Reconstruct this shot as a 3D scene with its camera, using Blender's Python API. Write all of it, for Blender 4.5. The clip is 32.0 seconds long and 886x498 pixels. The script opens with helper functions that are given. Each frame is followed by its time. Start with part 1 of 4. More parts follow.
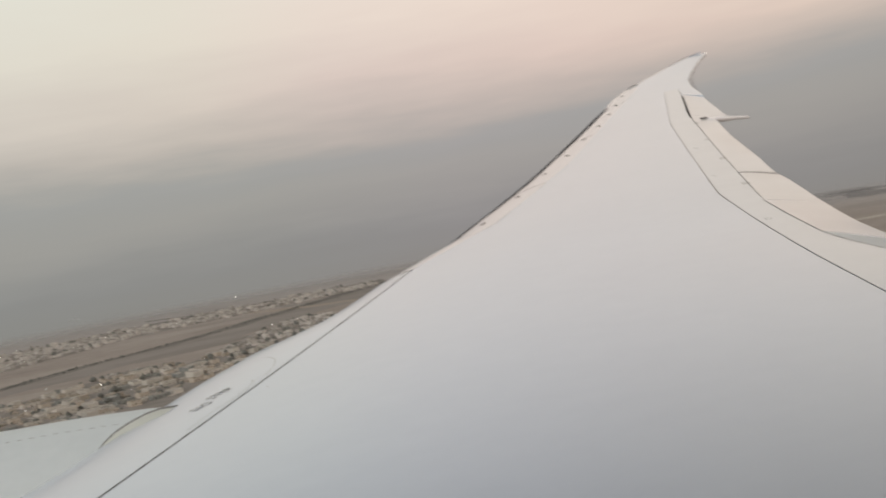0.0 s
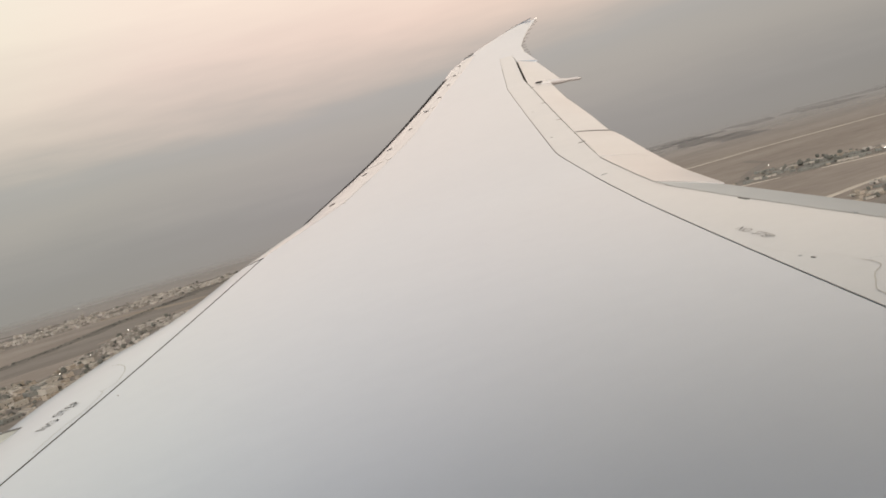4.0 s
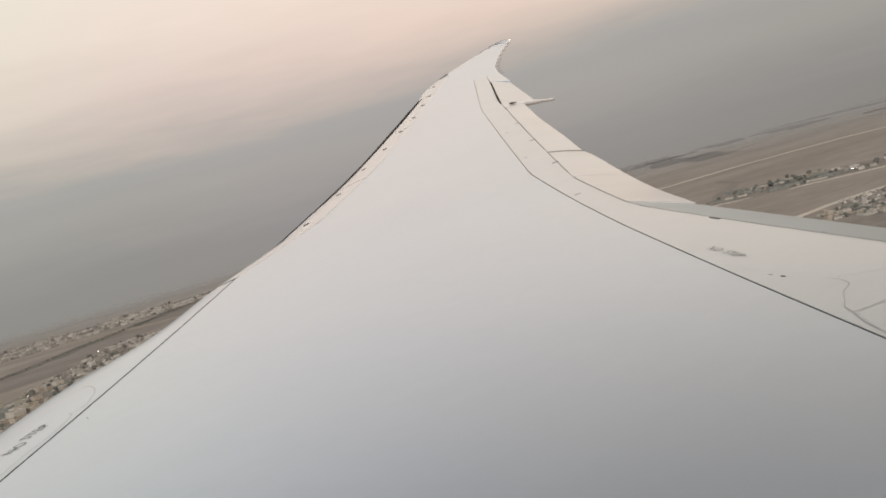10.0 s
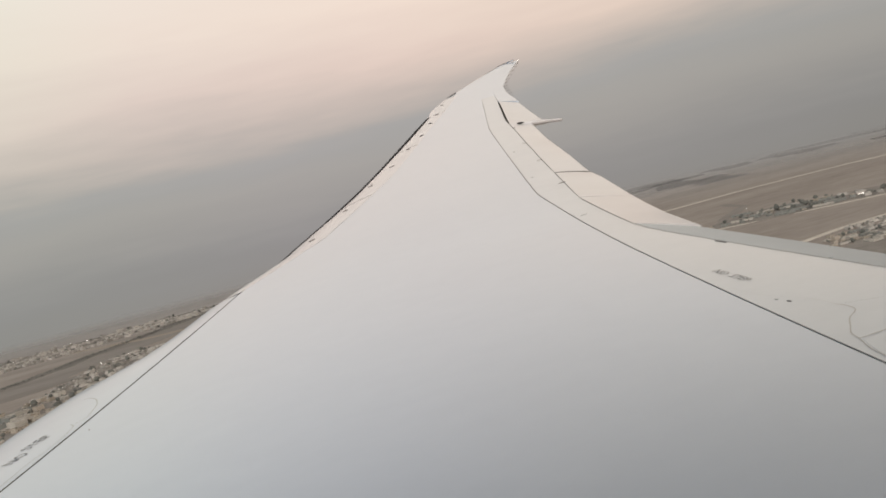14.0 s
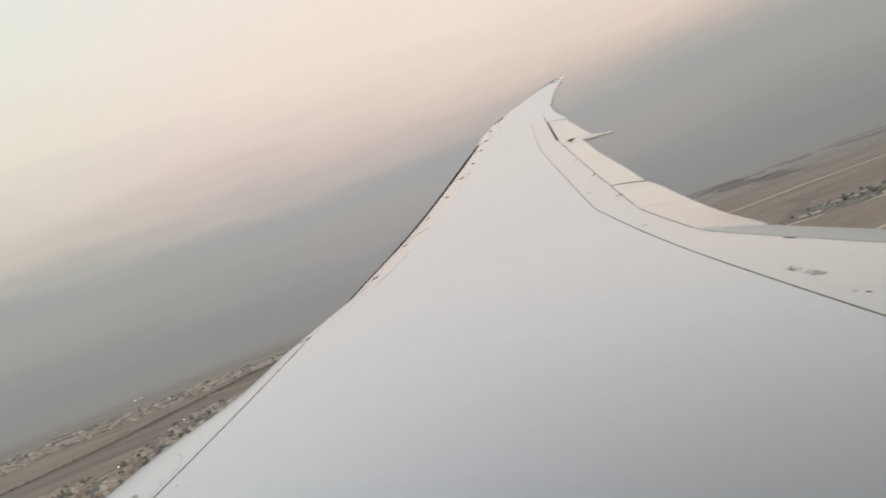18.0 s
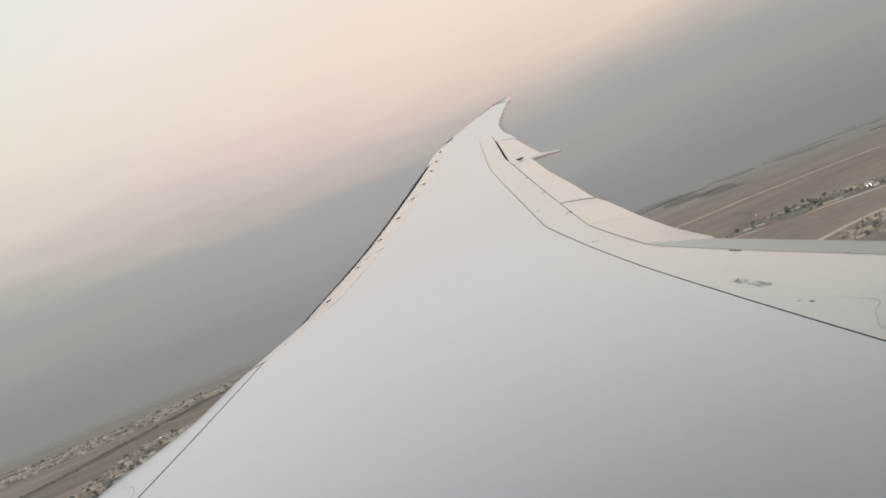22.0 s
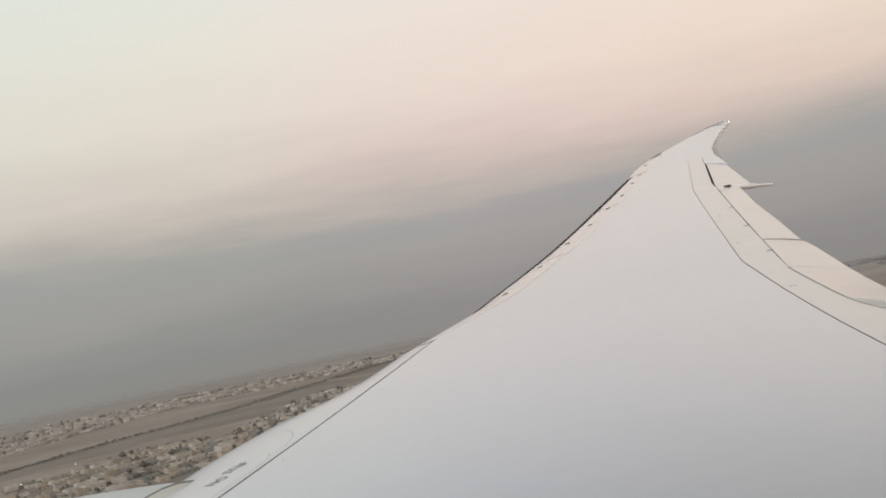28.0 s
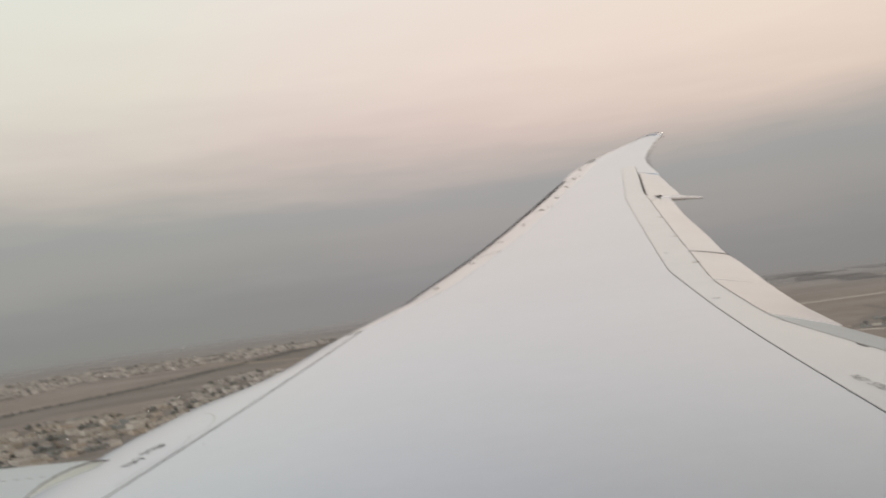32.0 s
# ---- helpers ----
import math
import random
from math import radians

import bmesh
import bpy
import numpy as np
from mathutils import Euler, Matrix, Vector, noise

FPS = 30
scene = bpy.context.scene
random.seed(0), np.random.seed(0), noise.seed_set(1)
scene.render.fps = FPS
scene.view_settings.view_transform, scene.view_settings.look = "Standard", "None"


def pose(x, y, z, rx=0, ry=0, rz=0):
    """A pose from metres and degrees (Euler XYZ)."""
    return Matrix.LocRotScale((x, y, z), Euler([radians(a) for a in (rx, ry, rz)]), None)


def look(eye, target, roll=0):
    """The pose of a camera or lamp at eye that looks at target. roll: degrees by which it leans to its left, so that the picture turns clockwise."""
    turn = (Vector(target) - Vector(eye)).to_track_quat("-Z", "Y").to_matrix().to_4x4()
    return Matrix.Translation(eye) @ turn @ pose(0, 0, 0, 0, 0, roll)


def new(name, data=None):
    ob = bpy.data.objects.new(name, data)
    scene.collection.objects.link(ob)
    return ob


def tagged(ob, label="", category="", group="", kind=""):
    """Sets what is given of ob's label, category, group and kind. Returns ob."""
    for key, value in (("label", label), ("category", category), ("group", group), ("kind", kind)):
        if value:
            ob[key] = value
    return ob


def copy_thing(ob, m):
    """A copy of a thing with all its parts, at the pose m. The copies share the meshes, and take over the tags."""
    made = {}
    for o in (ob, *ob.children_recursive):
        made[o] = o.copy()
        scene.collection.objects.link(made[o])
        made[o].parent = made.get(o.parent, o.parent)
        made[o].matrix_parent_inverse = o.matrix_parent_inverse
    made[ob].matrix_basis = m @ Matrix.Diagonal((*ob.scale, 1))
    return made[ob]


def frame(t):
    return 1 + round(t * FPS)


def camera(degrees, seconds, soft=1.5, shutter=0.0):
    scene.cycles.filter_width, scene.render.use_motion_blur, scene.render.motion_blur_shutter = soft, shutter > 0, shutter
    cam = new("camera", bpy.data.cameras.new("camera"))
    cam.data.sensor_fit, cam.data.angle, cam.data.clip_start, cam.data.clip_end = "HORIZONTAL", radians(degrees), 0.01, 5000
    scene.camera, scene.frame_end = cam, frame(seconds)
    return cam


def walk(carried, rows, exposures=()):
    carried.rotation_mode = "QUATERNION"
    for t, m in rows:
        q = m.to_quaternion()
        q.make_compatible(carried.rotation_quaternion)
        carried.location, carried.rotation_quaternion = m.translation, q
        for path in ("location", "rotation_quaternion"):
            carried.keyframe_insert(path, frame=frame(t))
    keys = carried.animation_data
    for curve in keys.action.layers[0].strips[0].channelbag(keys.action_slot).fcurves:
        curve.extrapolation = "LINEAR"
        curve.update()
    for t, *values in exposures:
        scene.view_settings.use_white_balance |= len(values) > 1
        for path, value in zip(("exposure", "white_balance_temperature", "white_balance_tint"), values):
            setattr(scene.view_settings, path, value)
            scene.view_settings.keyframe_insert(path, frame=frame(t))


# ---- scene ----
# Camera, hand-held at a cabin window over the wing; z is up, the aircraft leans a little.
cam = camera(53.5, 32.0, soft=1.75, shutter=0.5)
PATH = [
    (0, pose(7.552, 2.903, 2.098, 87.56, 10.28, -5.59)),
    (0.2, pose(7.558, 2.915, 2.098, 86.42, 11.23, -7.40)),
    (0.5, pose(7.566, 2.933, 2.098, 84.56, 12.44, -8.29)),
    (0.7, pose(7.568, 2.938, 2.098, 83.56, 13.34, -8.38)),
    (1, pose(7.572, 2.944, 2.098, 81.75, 13.77, -7.58)),
    (1.5, pose(7.573, 2.950, 2.098, 81.02, 14.66, -7.86)),
    (2, pose(7.568, 2.948, 2.102, 80.06, 14.69, -7.26)),
    (2.5, pose(7.579, 2.955, 2.096, 78.91, 14.06, -6.01)),
    (3, pose(7.593, 2.948, 2.090, 79.78, 14.20, -7.71)),
    (3.2, pose(7.593, 2.948, 2.090, 81.11, 15.23, -10.72)),
    (3.5, pose(7.619, 2.930, 2.080, 83.85, 14.99, -14.30)),
    (5.5, pose(7.624, 2.924, 2.077, 83.98, 15.40, -16.45)),
    (6, pose(7.627, 2.931, 2.077, 83.97, 15.28, -16.87)),
    (6.5, pose(7.629, 2.932, 2.078, 84.04, 15.42, -17.01)),
    (7, pose(7.621, 2.922, 2.080, 84.10, 15.41, -17.27)),
    (7.5, pose(7.620, 2.920, 2.079, 84.33, 15.40, -17.59)),
    (8, pose(7.620, 2.922, 2.079, 84.74, 15.78, -17.90)),
    (8.5, pose(7.622, 2.920, 2.076, 84.49, 15.31, -16.96)),
    (9, pose(7.623, 2.924, 2.079, 84.87, 15.40, -17.22)),
    (9.5, pose(7.624, 2.926, 2.078, 84.82, 15.29, -17.37)),
    (10, pose(7.623, 2.923, 2.077, 84.77, 15.16, -17.17)),
    (10.5, pose(7.623, 2.923, 2.077, 84.56, 15.12, -17.03)),
    (11, pose(7.623, 2.924, 2.079, 84.45, 15.25, -17.11)),
    (11.5, pose(7.624, 2.926, 2.078, 84.66, 15.43, -17.24)),
    (12, pose(7.625, 2.927, 2.078, 84.86, 15.57, -17.20)),
    (12.5, pose(7.623, 2.924, 2.078, 84.96, 15.58, -17.38)),
    (12.8, pose(7.617, 2.917, 2.080, 85.33, 14.28, -17.50)),
    (13, pose(7.613, 2.912, 2.081, 86.08, 13.21, -18.03)),
    (13.5, pose(7.617, 2.917, 2.080, 86.09, 13.62, -17.29)),
    (15.5, pose(7.623, 2.929, 2.080, 86.00, 15.52, -15.31)),
    (16, pose(7.614, 2.916, 2.080, 86.74, 16.01, -13.48)),
    (16.5, pose(7.617, 2.917, 2.080, 88.15, 16.44, -12.82)),
    (17, pose(7.618, 2.917, 2.079, 89.15, 16.69, -13.49)),
    (17.5, pose(7.620, 2.921, 2.078, 90.01, 18.68, -12.11)),
    (17.7, pose(7.624, 2.926, 2.077, 89.18, 20.07, -11.76)),
    (18, pose(7.629, 2.933, 2.076, 89.05, 20.08, -12.76)),
    (18.2, pose(7.629, 2.933, 2.076, 89.90, 19.57, -14.78)),
    (18.5, pose(7.628, 2.932, 2.077, 90.04, 19.30, -15.34)),
    (18.7, pose(7.627, 2.932, 2.077, 91.02, 20.86, -16.59)),
    (19, pose(7.627, 2.933, 2.078, 91.01, 20.53, -16.70)),
    (19.5, pose(7.629, 2.934, 2.076, 90.89, 20.56, -16.30)),
    (20, pose(7.626, 2.928, 2.077, 90.73, 20.97, -16.02)),
    (20.5, pose(7.628, 2.930, 2.076, 90.24, 21.26, -16.49)),
    (21, pose(7.614, 2.913, 2.078, 89.87, 20.85, -16.73)),
    (21.5, pose(7.625, 2.925, 2.077, 89.26, 21.32, -16.28)),
    (22, pose(7.623, 2.919, 2.076, 89.21, 21.43, -16.10)),
    (22.5, pose(7.622, 2.922, 2.078, 88.02, 21.38, -15.97)),
    (22.7, pose(7.626, 2.931, 2.077, 87.35, 21.78, -15.60)),
    (23, pose(7.633, 2.944, 2.076, 88.96, 18.46, -12.13)),
    (23.2, pose(7.631, 2.933, 2.083, 90.87, 17.29, -9.91)),
    (23.5, pose(7.628, 2.917, 2.093, 89.86, 15.88, -9.04)),
    (23.7, pose(7.629, 2.925, 2.087, 88.44, 16.70, -9.56)),
    (24, pose(7.630, 2.938, 2.078, 87.99, 16.22, -10.14)),
    (24.2, pose(7.631, 2.930, 2.085, 87.72, 15.21, -8.78)),
    (24.5, pose(7.634, 2.917, 2.097, 88.95, 13.42, -8.36)),
    (24.7, pose(7.651, 2.932, 2.103, 90.12, 11.24, -7.12)),
    (25, pose(7.677, 2.954, 2.112, 90.23, 7.63, -1.26)),
    (25.2, pose(7.661, 2.946, 2.096, 87.66, 9.98, -1.68)),
    (25.5, pose(7.636, 2.934, 2.072, 86.77, 12.22, -2.16)),
    (25.7, pose(7.639, 2.941, 2.072, 87.79, 11.83, -2.43)),
    (26, pose(7.643, 2.951, 2.072, 89.60, 11.88, -3.88)),
    (26.5, pose(7.637, 2.940, 2.072, 90.02, 11.79, -4.40)),
    (28.5, pose(7.637, 2.911, 2.078, 93.81, 10.13, -3.65)),
    (29, pose(7.632, 2.903, 2.086, 94.65, 9.45, -3.68)),
    (29.5, pose(7.630, 2.902, 2.089, 93.38, 9.49, -2.83)),
    (30, pose(7.620, 2.893, 2.086, 91.39, 9.92, -1.99)),
    (30.5, pose(7.645, 2.911, 2.078, 91.53, 9.91, -1.99)),
    (31, pose(7.643, 2.913, 2.083, 91.82, 9.50, -2.06)),
    (31.5, pose(7.639, 2.902, 2.076, 93.56, 9.08, -3.91)),
    (31.7, pose(7.621, 2.907, 2.086, 93.16, 8.61, -5.24)),
    (32, pose(7.594, 2.915, 2.100, 91.23, 7.19, -8.42)),
]
walk(cam, PATH, exposures=[(0, -0.03, 6700, 10.2), (1, 0.05, 6850, 11), (3, 0.22, 7060, 12), (5.5, 0.08, 6820, 10.2), (13, 0.05, 6760, 10.2), (16, 0.04, 6640, 9.4), (22.3, 0.03, 6600, 8.8), (23, 0.08, 6600, 9.2), (24.2, 0.04, 6650, 10), (26.5, 0.02, 6700, 10.2), (28.5, -0.03, 6640, 10.2), (32, -0.03, 6600, 10.2)])

# ---- light: a hazy evening sky, bright above, a grey bank of haze over the horizon ----
world = bpy.data.worlds.new("hazy_sky")
scene.world = world
world.use_nodes = True
wn, wl = world.node_tree.nodes, world.node_tree.links
wn.clear()
w_out = wn.new("ShaderNodeOutputWorld")
w_bg = wn.new("ShaderNodeBackground")
w_tc = wn.new("ShaderNodeTexCoord")
w_sep = wn.new("ShaderNodeSeparateXYZ")
wl.new(w_tc.outputs["Generated"], w_sep.inputs[0])
w_map = wn.new("ShaderNodeMapping")
w_map.inputs["Scale"].default_value = (1.6, 1.6, 11.0)
wl.new(w_tc.outputs["Generated"], w_map.inputs[0])
w_noise = wn.new("ShaderNodeTexNoise")
w_noise.inputs["Scale"].default_value = 1.6
w_noise.inputs["Detail"].default_value = 4.0
w_noise.inputs["Roughness"].default_value = 0.5
wl.new(w_map.outputs[0], w_noise.inputs["Vector"])


def w_math(op, a, b):
    n = wn.new("ShaderNodeMath")
    n.operation = op
    for k, v in enumerate((a, b)):
        if isinstance(v, (int, float)):
            n.inputs[k].default_value = v
        else:
            wl.new(v, n.inputs[k])
    return n.outputs[0]


def w_ramp(stops, source):
    n = wn.new("ShaderNodeValToRGB")
    e = n.color_ramp.elements
    while len(e) < len(stops):
        e.new(0.5)
    for k, (p, c) in enumerate(stops):
        e[k].position, e[k].color = p, (*c, 1)
    wl.new(source, n.inputs[0])
    return n.outputs[0]


# height over the horizon, ruffled by the cloud bank; ramp position 0.5 is the horizon
ruffle = w_math("MULTIPLY", w_math("SUBTRACT", w_noise.outputs["Fac"], 0.5), 0.075)
w_fine = wn.new("ShaderNodeTexNoise")
w_fine.inputs["Scale"].default_value, w_fine.inputs["Detail"].default_value = 7.0, 3.0
wl.new(w_map.outputs[0], w_fine.inputs["Vector"])
ruffle = w_math("ADD", ruffle, w_math("MULTIPLY", w_math("SUBTRACT", w_fine.outputs["Fac"], 0.5), 0.02))
height = w_math("ADD", w_math("MULTIPLY", w_math("ADD", w_sep.outputs["Z"], ruffle), 0.5), 0.5)
HAZE = [(0.0, (0.20, 0.19, 0.18)), (0.44, (0.262, 0.252, 0.242)), (0.468, (0.304, 0.296, 0.289)), (0.480, (0.310, 0.305, 0.302)), (0.490, (0.315, 0.312, 0.315)), (0.500, (0.338, 0.334, 0.336)), (0.512, (0.376, 0.367, 0.364)), (0.524, (0.398, 0.386, 0.38)), (0.532, (0.390, 0.382, 0.382)), (0.538, (0.396, 0.389, 0.392)), (0.546, (0.445, 0.419, 0.407)), (0.558, (0.59, 0.518, 0.482)),
        (0.579, (0.79, 0.672, 0.612)), (0.61, (0.92, 0.815, 0.725)), (0.65, (0.955, 0.885, 0.80)), (0.69, (0.93, 0.915, 0.865)), (0.74, (0.68, 0.685, 0.69)), (0.80, (0.395, 0.40, 0.41)), (0.90, (0.175, 0.19, 0.215)), (1.0, (0.11, 0.125, 0.15))]
haze = w_ramp(HAZE, height)


def w_blend(kind, factor, a, b):
    n = wn.new("ShaderNodeMix")
    n.data_type, n.blend_type = "RGBA", kind
    for socket, v in (("Factor", factor), ("A", a), ("B", b)):
        if isinstance(v, (int, float)):
            n.inputs[socket].default_value = v
        else:
            wl.new(v, n.inputs[socket])
    return n.outputs["Result"]


# greener grey ahead, creamier and pinker aft; the high sky is blue ahead and dusty aft
across = w_math("ADD", w_math("MULTIPLY", w_sep.outputs["X"], 0.5), 0.5)
side_bank = w_ramp([(0.28, (0.962, 1.0, 0.975)), (0.44, (0.985, 1.005, 0.985)), (0.56, (1.025, 1.005, 1.015)), (0.74, (1.0, 0.988, 0.978)), (0.86, (0.925, 0.925, 0.905))], across)
side_sky = w_ramp([(0.25, (0.885, 0.982, 0.972)), (0.42, (0.945, 0.99, 0.957)), (0.5, (1.0, 0.975, 0.965)), (0.63, (1.035, 0.965, 0.94)), (0.8, (1.045, 0.986, 0.91))], across)
side_high = w_ramp([(0.45, (0.95, 1.0, 1.02)), (0.55, (1.06, 1.02, 0.97)), (0.66, (1.19, 1.08, 0.88)), (0.85, (1.24, 1.10, 0.84))], across)
side = w_blend("MIX", w_ramp([(0.535, (0, 0, 0)), (0.575, (1, 1, 1))], height), side_bank, side_sky)
side = w_blend("MIX", w_ramp([(0.69, (0, 0, 0)), (0.76, (1, 1, 1))], height), side, side_high)
haze = w_blend("MULTIPLY", 1.0, haze, side)
w_sky = wn.new("ShaderNodeTexSky")
w_sky.sky_type = "NISHITA"
w_sky.sun_disc = False
w_sky.sun_elevation, w_sky.sun_rotation = radians(28), radians(-153)
w_sky.dust_density = 4.0
w_scale = wn.new("ShaderNodeVectorMath")
w_scale.operation = "SCALE"
w_scale.inputs["Scale"].default_value = 0.08
wl.new(w_sky.outputs[0], w_scale.inputs[0])
w_mix = wn.new("ShaderNodeMix")
w_mix.data_type = "RGBA"
w_mix.inputs["Factor"].default_value = 0.15
wl.new(haze, w_mix.inputs["A"])
wl.new(w_scale.outputs[0], w_mix.inputs["B"])
wl.new(w_mix.outputs["Result"], w_bg.inputs["Color"])
w_bg.inputs["Strength"].default_value = 1.0
wl.new(w_bg.outputs[0], w_out.inputs[0])

sun = new("sun", bpy.data.lights.new("sun", "SUN"))
sun.data.energy, sun.data.angle, sun.data.color = 1.35, radians(25), (1.0, 0.965, 0.93)
sun.matrix_world = look((-25, -50, 30), (0, 0, 0))

# ---- materials ----


def material(name, dark, light, rough=0.5, scale=4.0, fine=60.0, metal=0.0, bump=0.05, spread=(0.35, 0.65), stretch=(1, 1, 1), island=0.0, coat=0.0, dist=0.02, gloss=0.5, thin=None, depth=1.75):
    m = bpy.data.materials.new(name)
    m.use_nodes = True
    n, l = m.node_tree.nodes, m.node_tree.links
    b = n["Principled BSDF"]
    tc = n.new("ShaderNodeTexCoord")
    mp = n.new("ShaderNodeMapping")
    mp.inputs["Scale"].default_value = stretch
    l.new(tc.outputs["Object"], mp.inputs[0])
    big, small = n.new("ShaderNodeTexNoise"), n.new("ShaderNodeTexNoise")
    for t, s, d in ((big, scale, 4.0), (small, fine, 3.0)):
        t.inputs["Scale"].default_value, t.inputs["Detail"].default_value = s, d
        l.new(mp.outputs[0], t.inputs["Vector"])
    mixed = n.new("ShaderNodeMix")
    mixed.data_type = "FLOAT"
    mixed.inputs["Factor"].default_value = 0.35
    l.new(big.outputs["Fac"], mixed.inputs["A"])
    l.new(small.outputs["Fac"], mixed.inputs["B"])
    ramp = n.new("ShaderNodeValToRGB")
    ramp.color_ramp.elements[0].position, ramp.color_ramp.elements[1].position = spread
    ramp.color_ramp.elements[0].color, ramp.color_ramp.elements[1].color = (*dark, 1), (*light, 1)
    l.new(mixed.outputs["Result"], ramp.inputs[0])
    colour = ramp.outputs[0]
    if island:
        info = n.new("ShaderNodeObjectInfo")
        geo = n.new("ShaderNodeNewGeometry")
        both = n.new("ShaderNodeMath")
        both.operation = "ADD"
        l.new(info.outputs["Random"], both.inputs[0])
        l.new(geo.outputs["Random Per Island"], both.inputs[1])
        tone = n.new("ShaderNodeMapRange")
        tone.inputs["From Max"].default_value = 2.0
        tone.inputs["To Min"].default_value, tone.inputs["To Max"].default_value = 1 - island, 1 + island
        l.new(both.outputs[0], tone.inputs["Value"])
        hsv = n.new("ShaderNodeHueSaturation")
        shade = n.new("ShaderNodeMapRange")
        shade.inputs["From Max"].default_value = 2.0
        shade.inputs["To Min"].default_value, shade.inputs["To Max"].default_value = 0.485, 0.525
        turned = n.new("ShaderNodeMath")
        turned.operation = "PINGPONG"
        turned.inputs[1].default_value = 0.7
        l.new(both.outputs[0], turned.inputs[0])
        l.new(turned.outputs[0], shade.inputs["Value"])
        l.new(shade.outputs[0], hsv.inputs["Hue"])
        l.new(tone.outputs[0], hsv.inputs["Value"])
        l.new(colour, hsv.inputs["Color"])
        colour = hsv.outputs[0]
    l.new(colour, b.inputs["Base Color"])
    b.inputs["Roughness"].default_value, b.inputs["Metallic"].default_value = rough, metal
    b.inputs["Coat Weight"].default_value, b.inputs["Specular IOR Level"].default_value = coat, gloss
    b.inputs["Coat Roughness"].default_value, b.inputs["Coat IOR"].default_value = 0.12, depth
    if bump:
        bp = n.new("ShaderNodeBump")
        bp.inputs["Strength"].default_value, bp.inputs["Distance"].default_value = bump, dist
        l.new(small.outputs["Fac"], bp.inputs["Height"])
        l.new(bp.outputs[0], b.inputs["Normal"])
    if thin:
        # haze imitated in the material: it turns transparent between two distances
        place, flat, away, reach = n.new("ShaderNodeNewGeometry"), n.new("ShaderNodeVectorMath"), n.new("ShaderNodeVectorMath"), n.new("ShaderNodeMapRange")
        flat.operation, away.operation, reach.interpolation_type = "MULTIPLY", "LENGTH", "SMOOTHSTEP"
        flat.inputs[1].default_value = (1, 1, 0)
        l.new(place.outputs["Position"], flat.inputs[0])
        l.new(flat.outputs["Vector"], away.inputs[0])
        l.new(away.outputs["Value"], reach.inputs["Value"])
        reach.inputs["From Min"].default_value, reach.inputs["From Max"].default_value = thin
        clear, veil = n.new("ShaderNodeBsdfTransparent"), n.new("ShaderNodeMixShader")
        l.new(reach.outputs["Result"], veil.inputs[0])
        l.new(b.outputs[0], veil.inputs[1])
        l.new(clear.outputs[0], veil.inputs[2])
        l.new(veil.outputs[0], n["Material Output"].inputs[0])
    return m


def glowing(name, colour, strength):
    m = bpy.data.materials.new(name)
    m.use_nodes = True
    b = m.node_tree.nodes["Principled BSDF"]
    b.inputs["Base Color"].default_value = (*colour, 1)
    b.inputs["Emission Color"].default_value = (*colour, 1)
    b.inputs["Emission Strength"].default_value = strength
    return m


WHITE = material("wing_white_paint", (0.608, 0.674, 0.788), (0.645, 0.71, 0.82), rough=0.28, scale=0.35, fine=5.0, bump=0.0, stretch=(0.8, 1.2, 1), coat=0.8, gloss=0.4)
REAR = material("rear_panel_white_paint", (0.645, 0.68, 0.73), (0.685, 0.718, 0.765), rough=0.3, scale=1.1, fine=9.0, bump=0.0, stretch=(0.7, 1.6, 1), coat=0.8, gloss=0.4)
PANEL = material("panel_warm_white_paint", (0.80, 0.772, 0.782), (0.85, 0.822, 0.832), rough=0.38, scale=0.8, fine=12.0, bump=0.006, stretch=(0.5, 2, 1), coat=0.7)
FLAP = material("flap_grey_white_paint", (0.645, 0.685, 0.695), (0.705, 0.74, 0.75), rough=0.45, scale=0.8, fine=12.0, bump=0.008, stretch=(0.5, 2, 1), coat=0.5)
CORE = material("dark_primer", (0.035, 0.03, 0.026), (0.06, 0.053, 0.046), rough=0.9, gloss=0.1)
SEAL = material("grey_sealant", (0.16, 0.15, 0.145), (0.24, 0.23, 0.22), rough=0.7, scale=3)
FAINT = material("pale_sealant", (0.40, 0.395, 0.385), (0.48, 0.47, 0.46), rough=0.4, scale=3, coat=0.9)
PALE = material("paint_seam", (0.49, 0.525, 0.56), (0.53, 0.565, 0.60), rough=0.4, scale=3, coat=1.0)
SCUFF = material("rubbed_paint", (0.56, 0.585, 0.60), (0.60, 0.625, 0.64), rough=0.4, scale=3, coat=0.6)
SLOT = material("slat_slot_brown_primer", (0.20, 0.175, 0.165), (0.30, 0.27, 0.255), rough=0.7, scale=5, gloss=0.2)
SEAM = material("brown_seam_sealant", (0.085, 0.075, 0.07), (0.14, 0.126, 0.118), rough=0.7, scale=2, gloss=0.2)
INK = material("dark_grey_stencil_paint", (0.05, 0.05, 0.05), (0.15, 0.15, 0.15), rough=0.6, scale=14)
# near-black for the tip light cover, and for shade painted on the wing
COVER_SHADE = material("dark_cover_and_shade", (0.02, 0.018, 0.018), (0.04, 0.036, 0.036), rough=0.85, scale=3, gloss=0.1)
COWL = material("cowl_pale_paint", (0.655, 0.705, 0.715), (0.715, 0.76, 0.77), rough=0.45, scale=0.7, fine=9, bump=0.006)
STRUT = material("strut_olive_grey_paint", (0.55, 0.56, 0.50), (0.64, 0.645, 0.59), rough=0.5, scale=1.5)
LAMP_WHITE = glowing("white_lamp", (1.0, 0.95, 0.85), 3.0)
# distances over which ground materials turn transparent to imitate haze
HAZE_FADE = (2450, 4750)
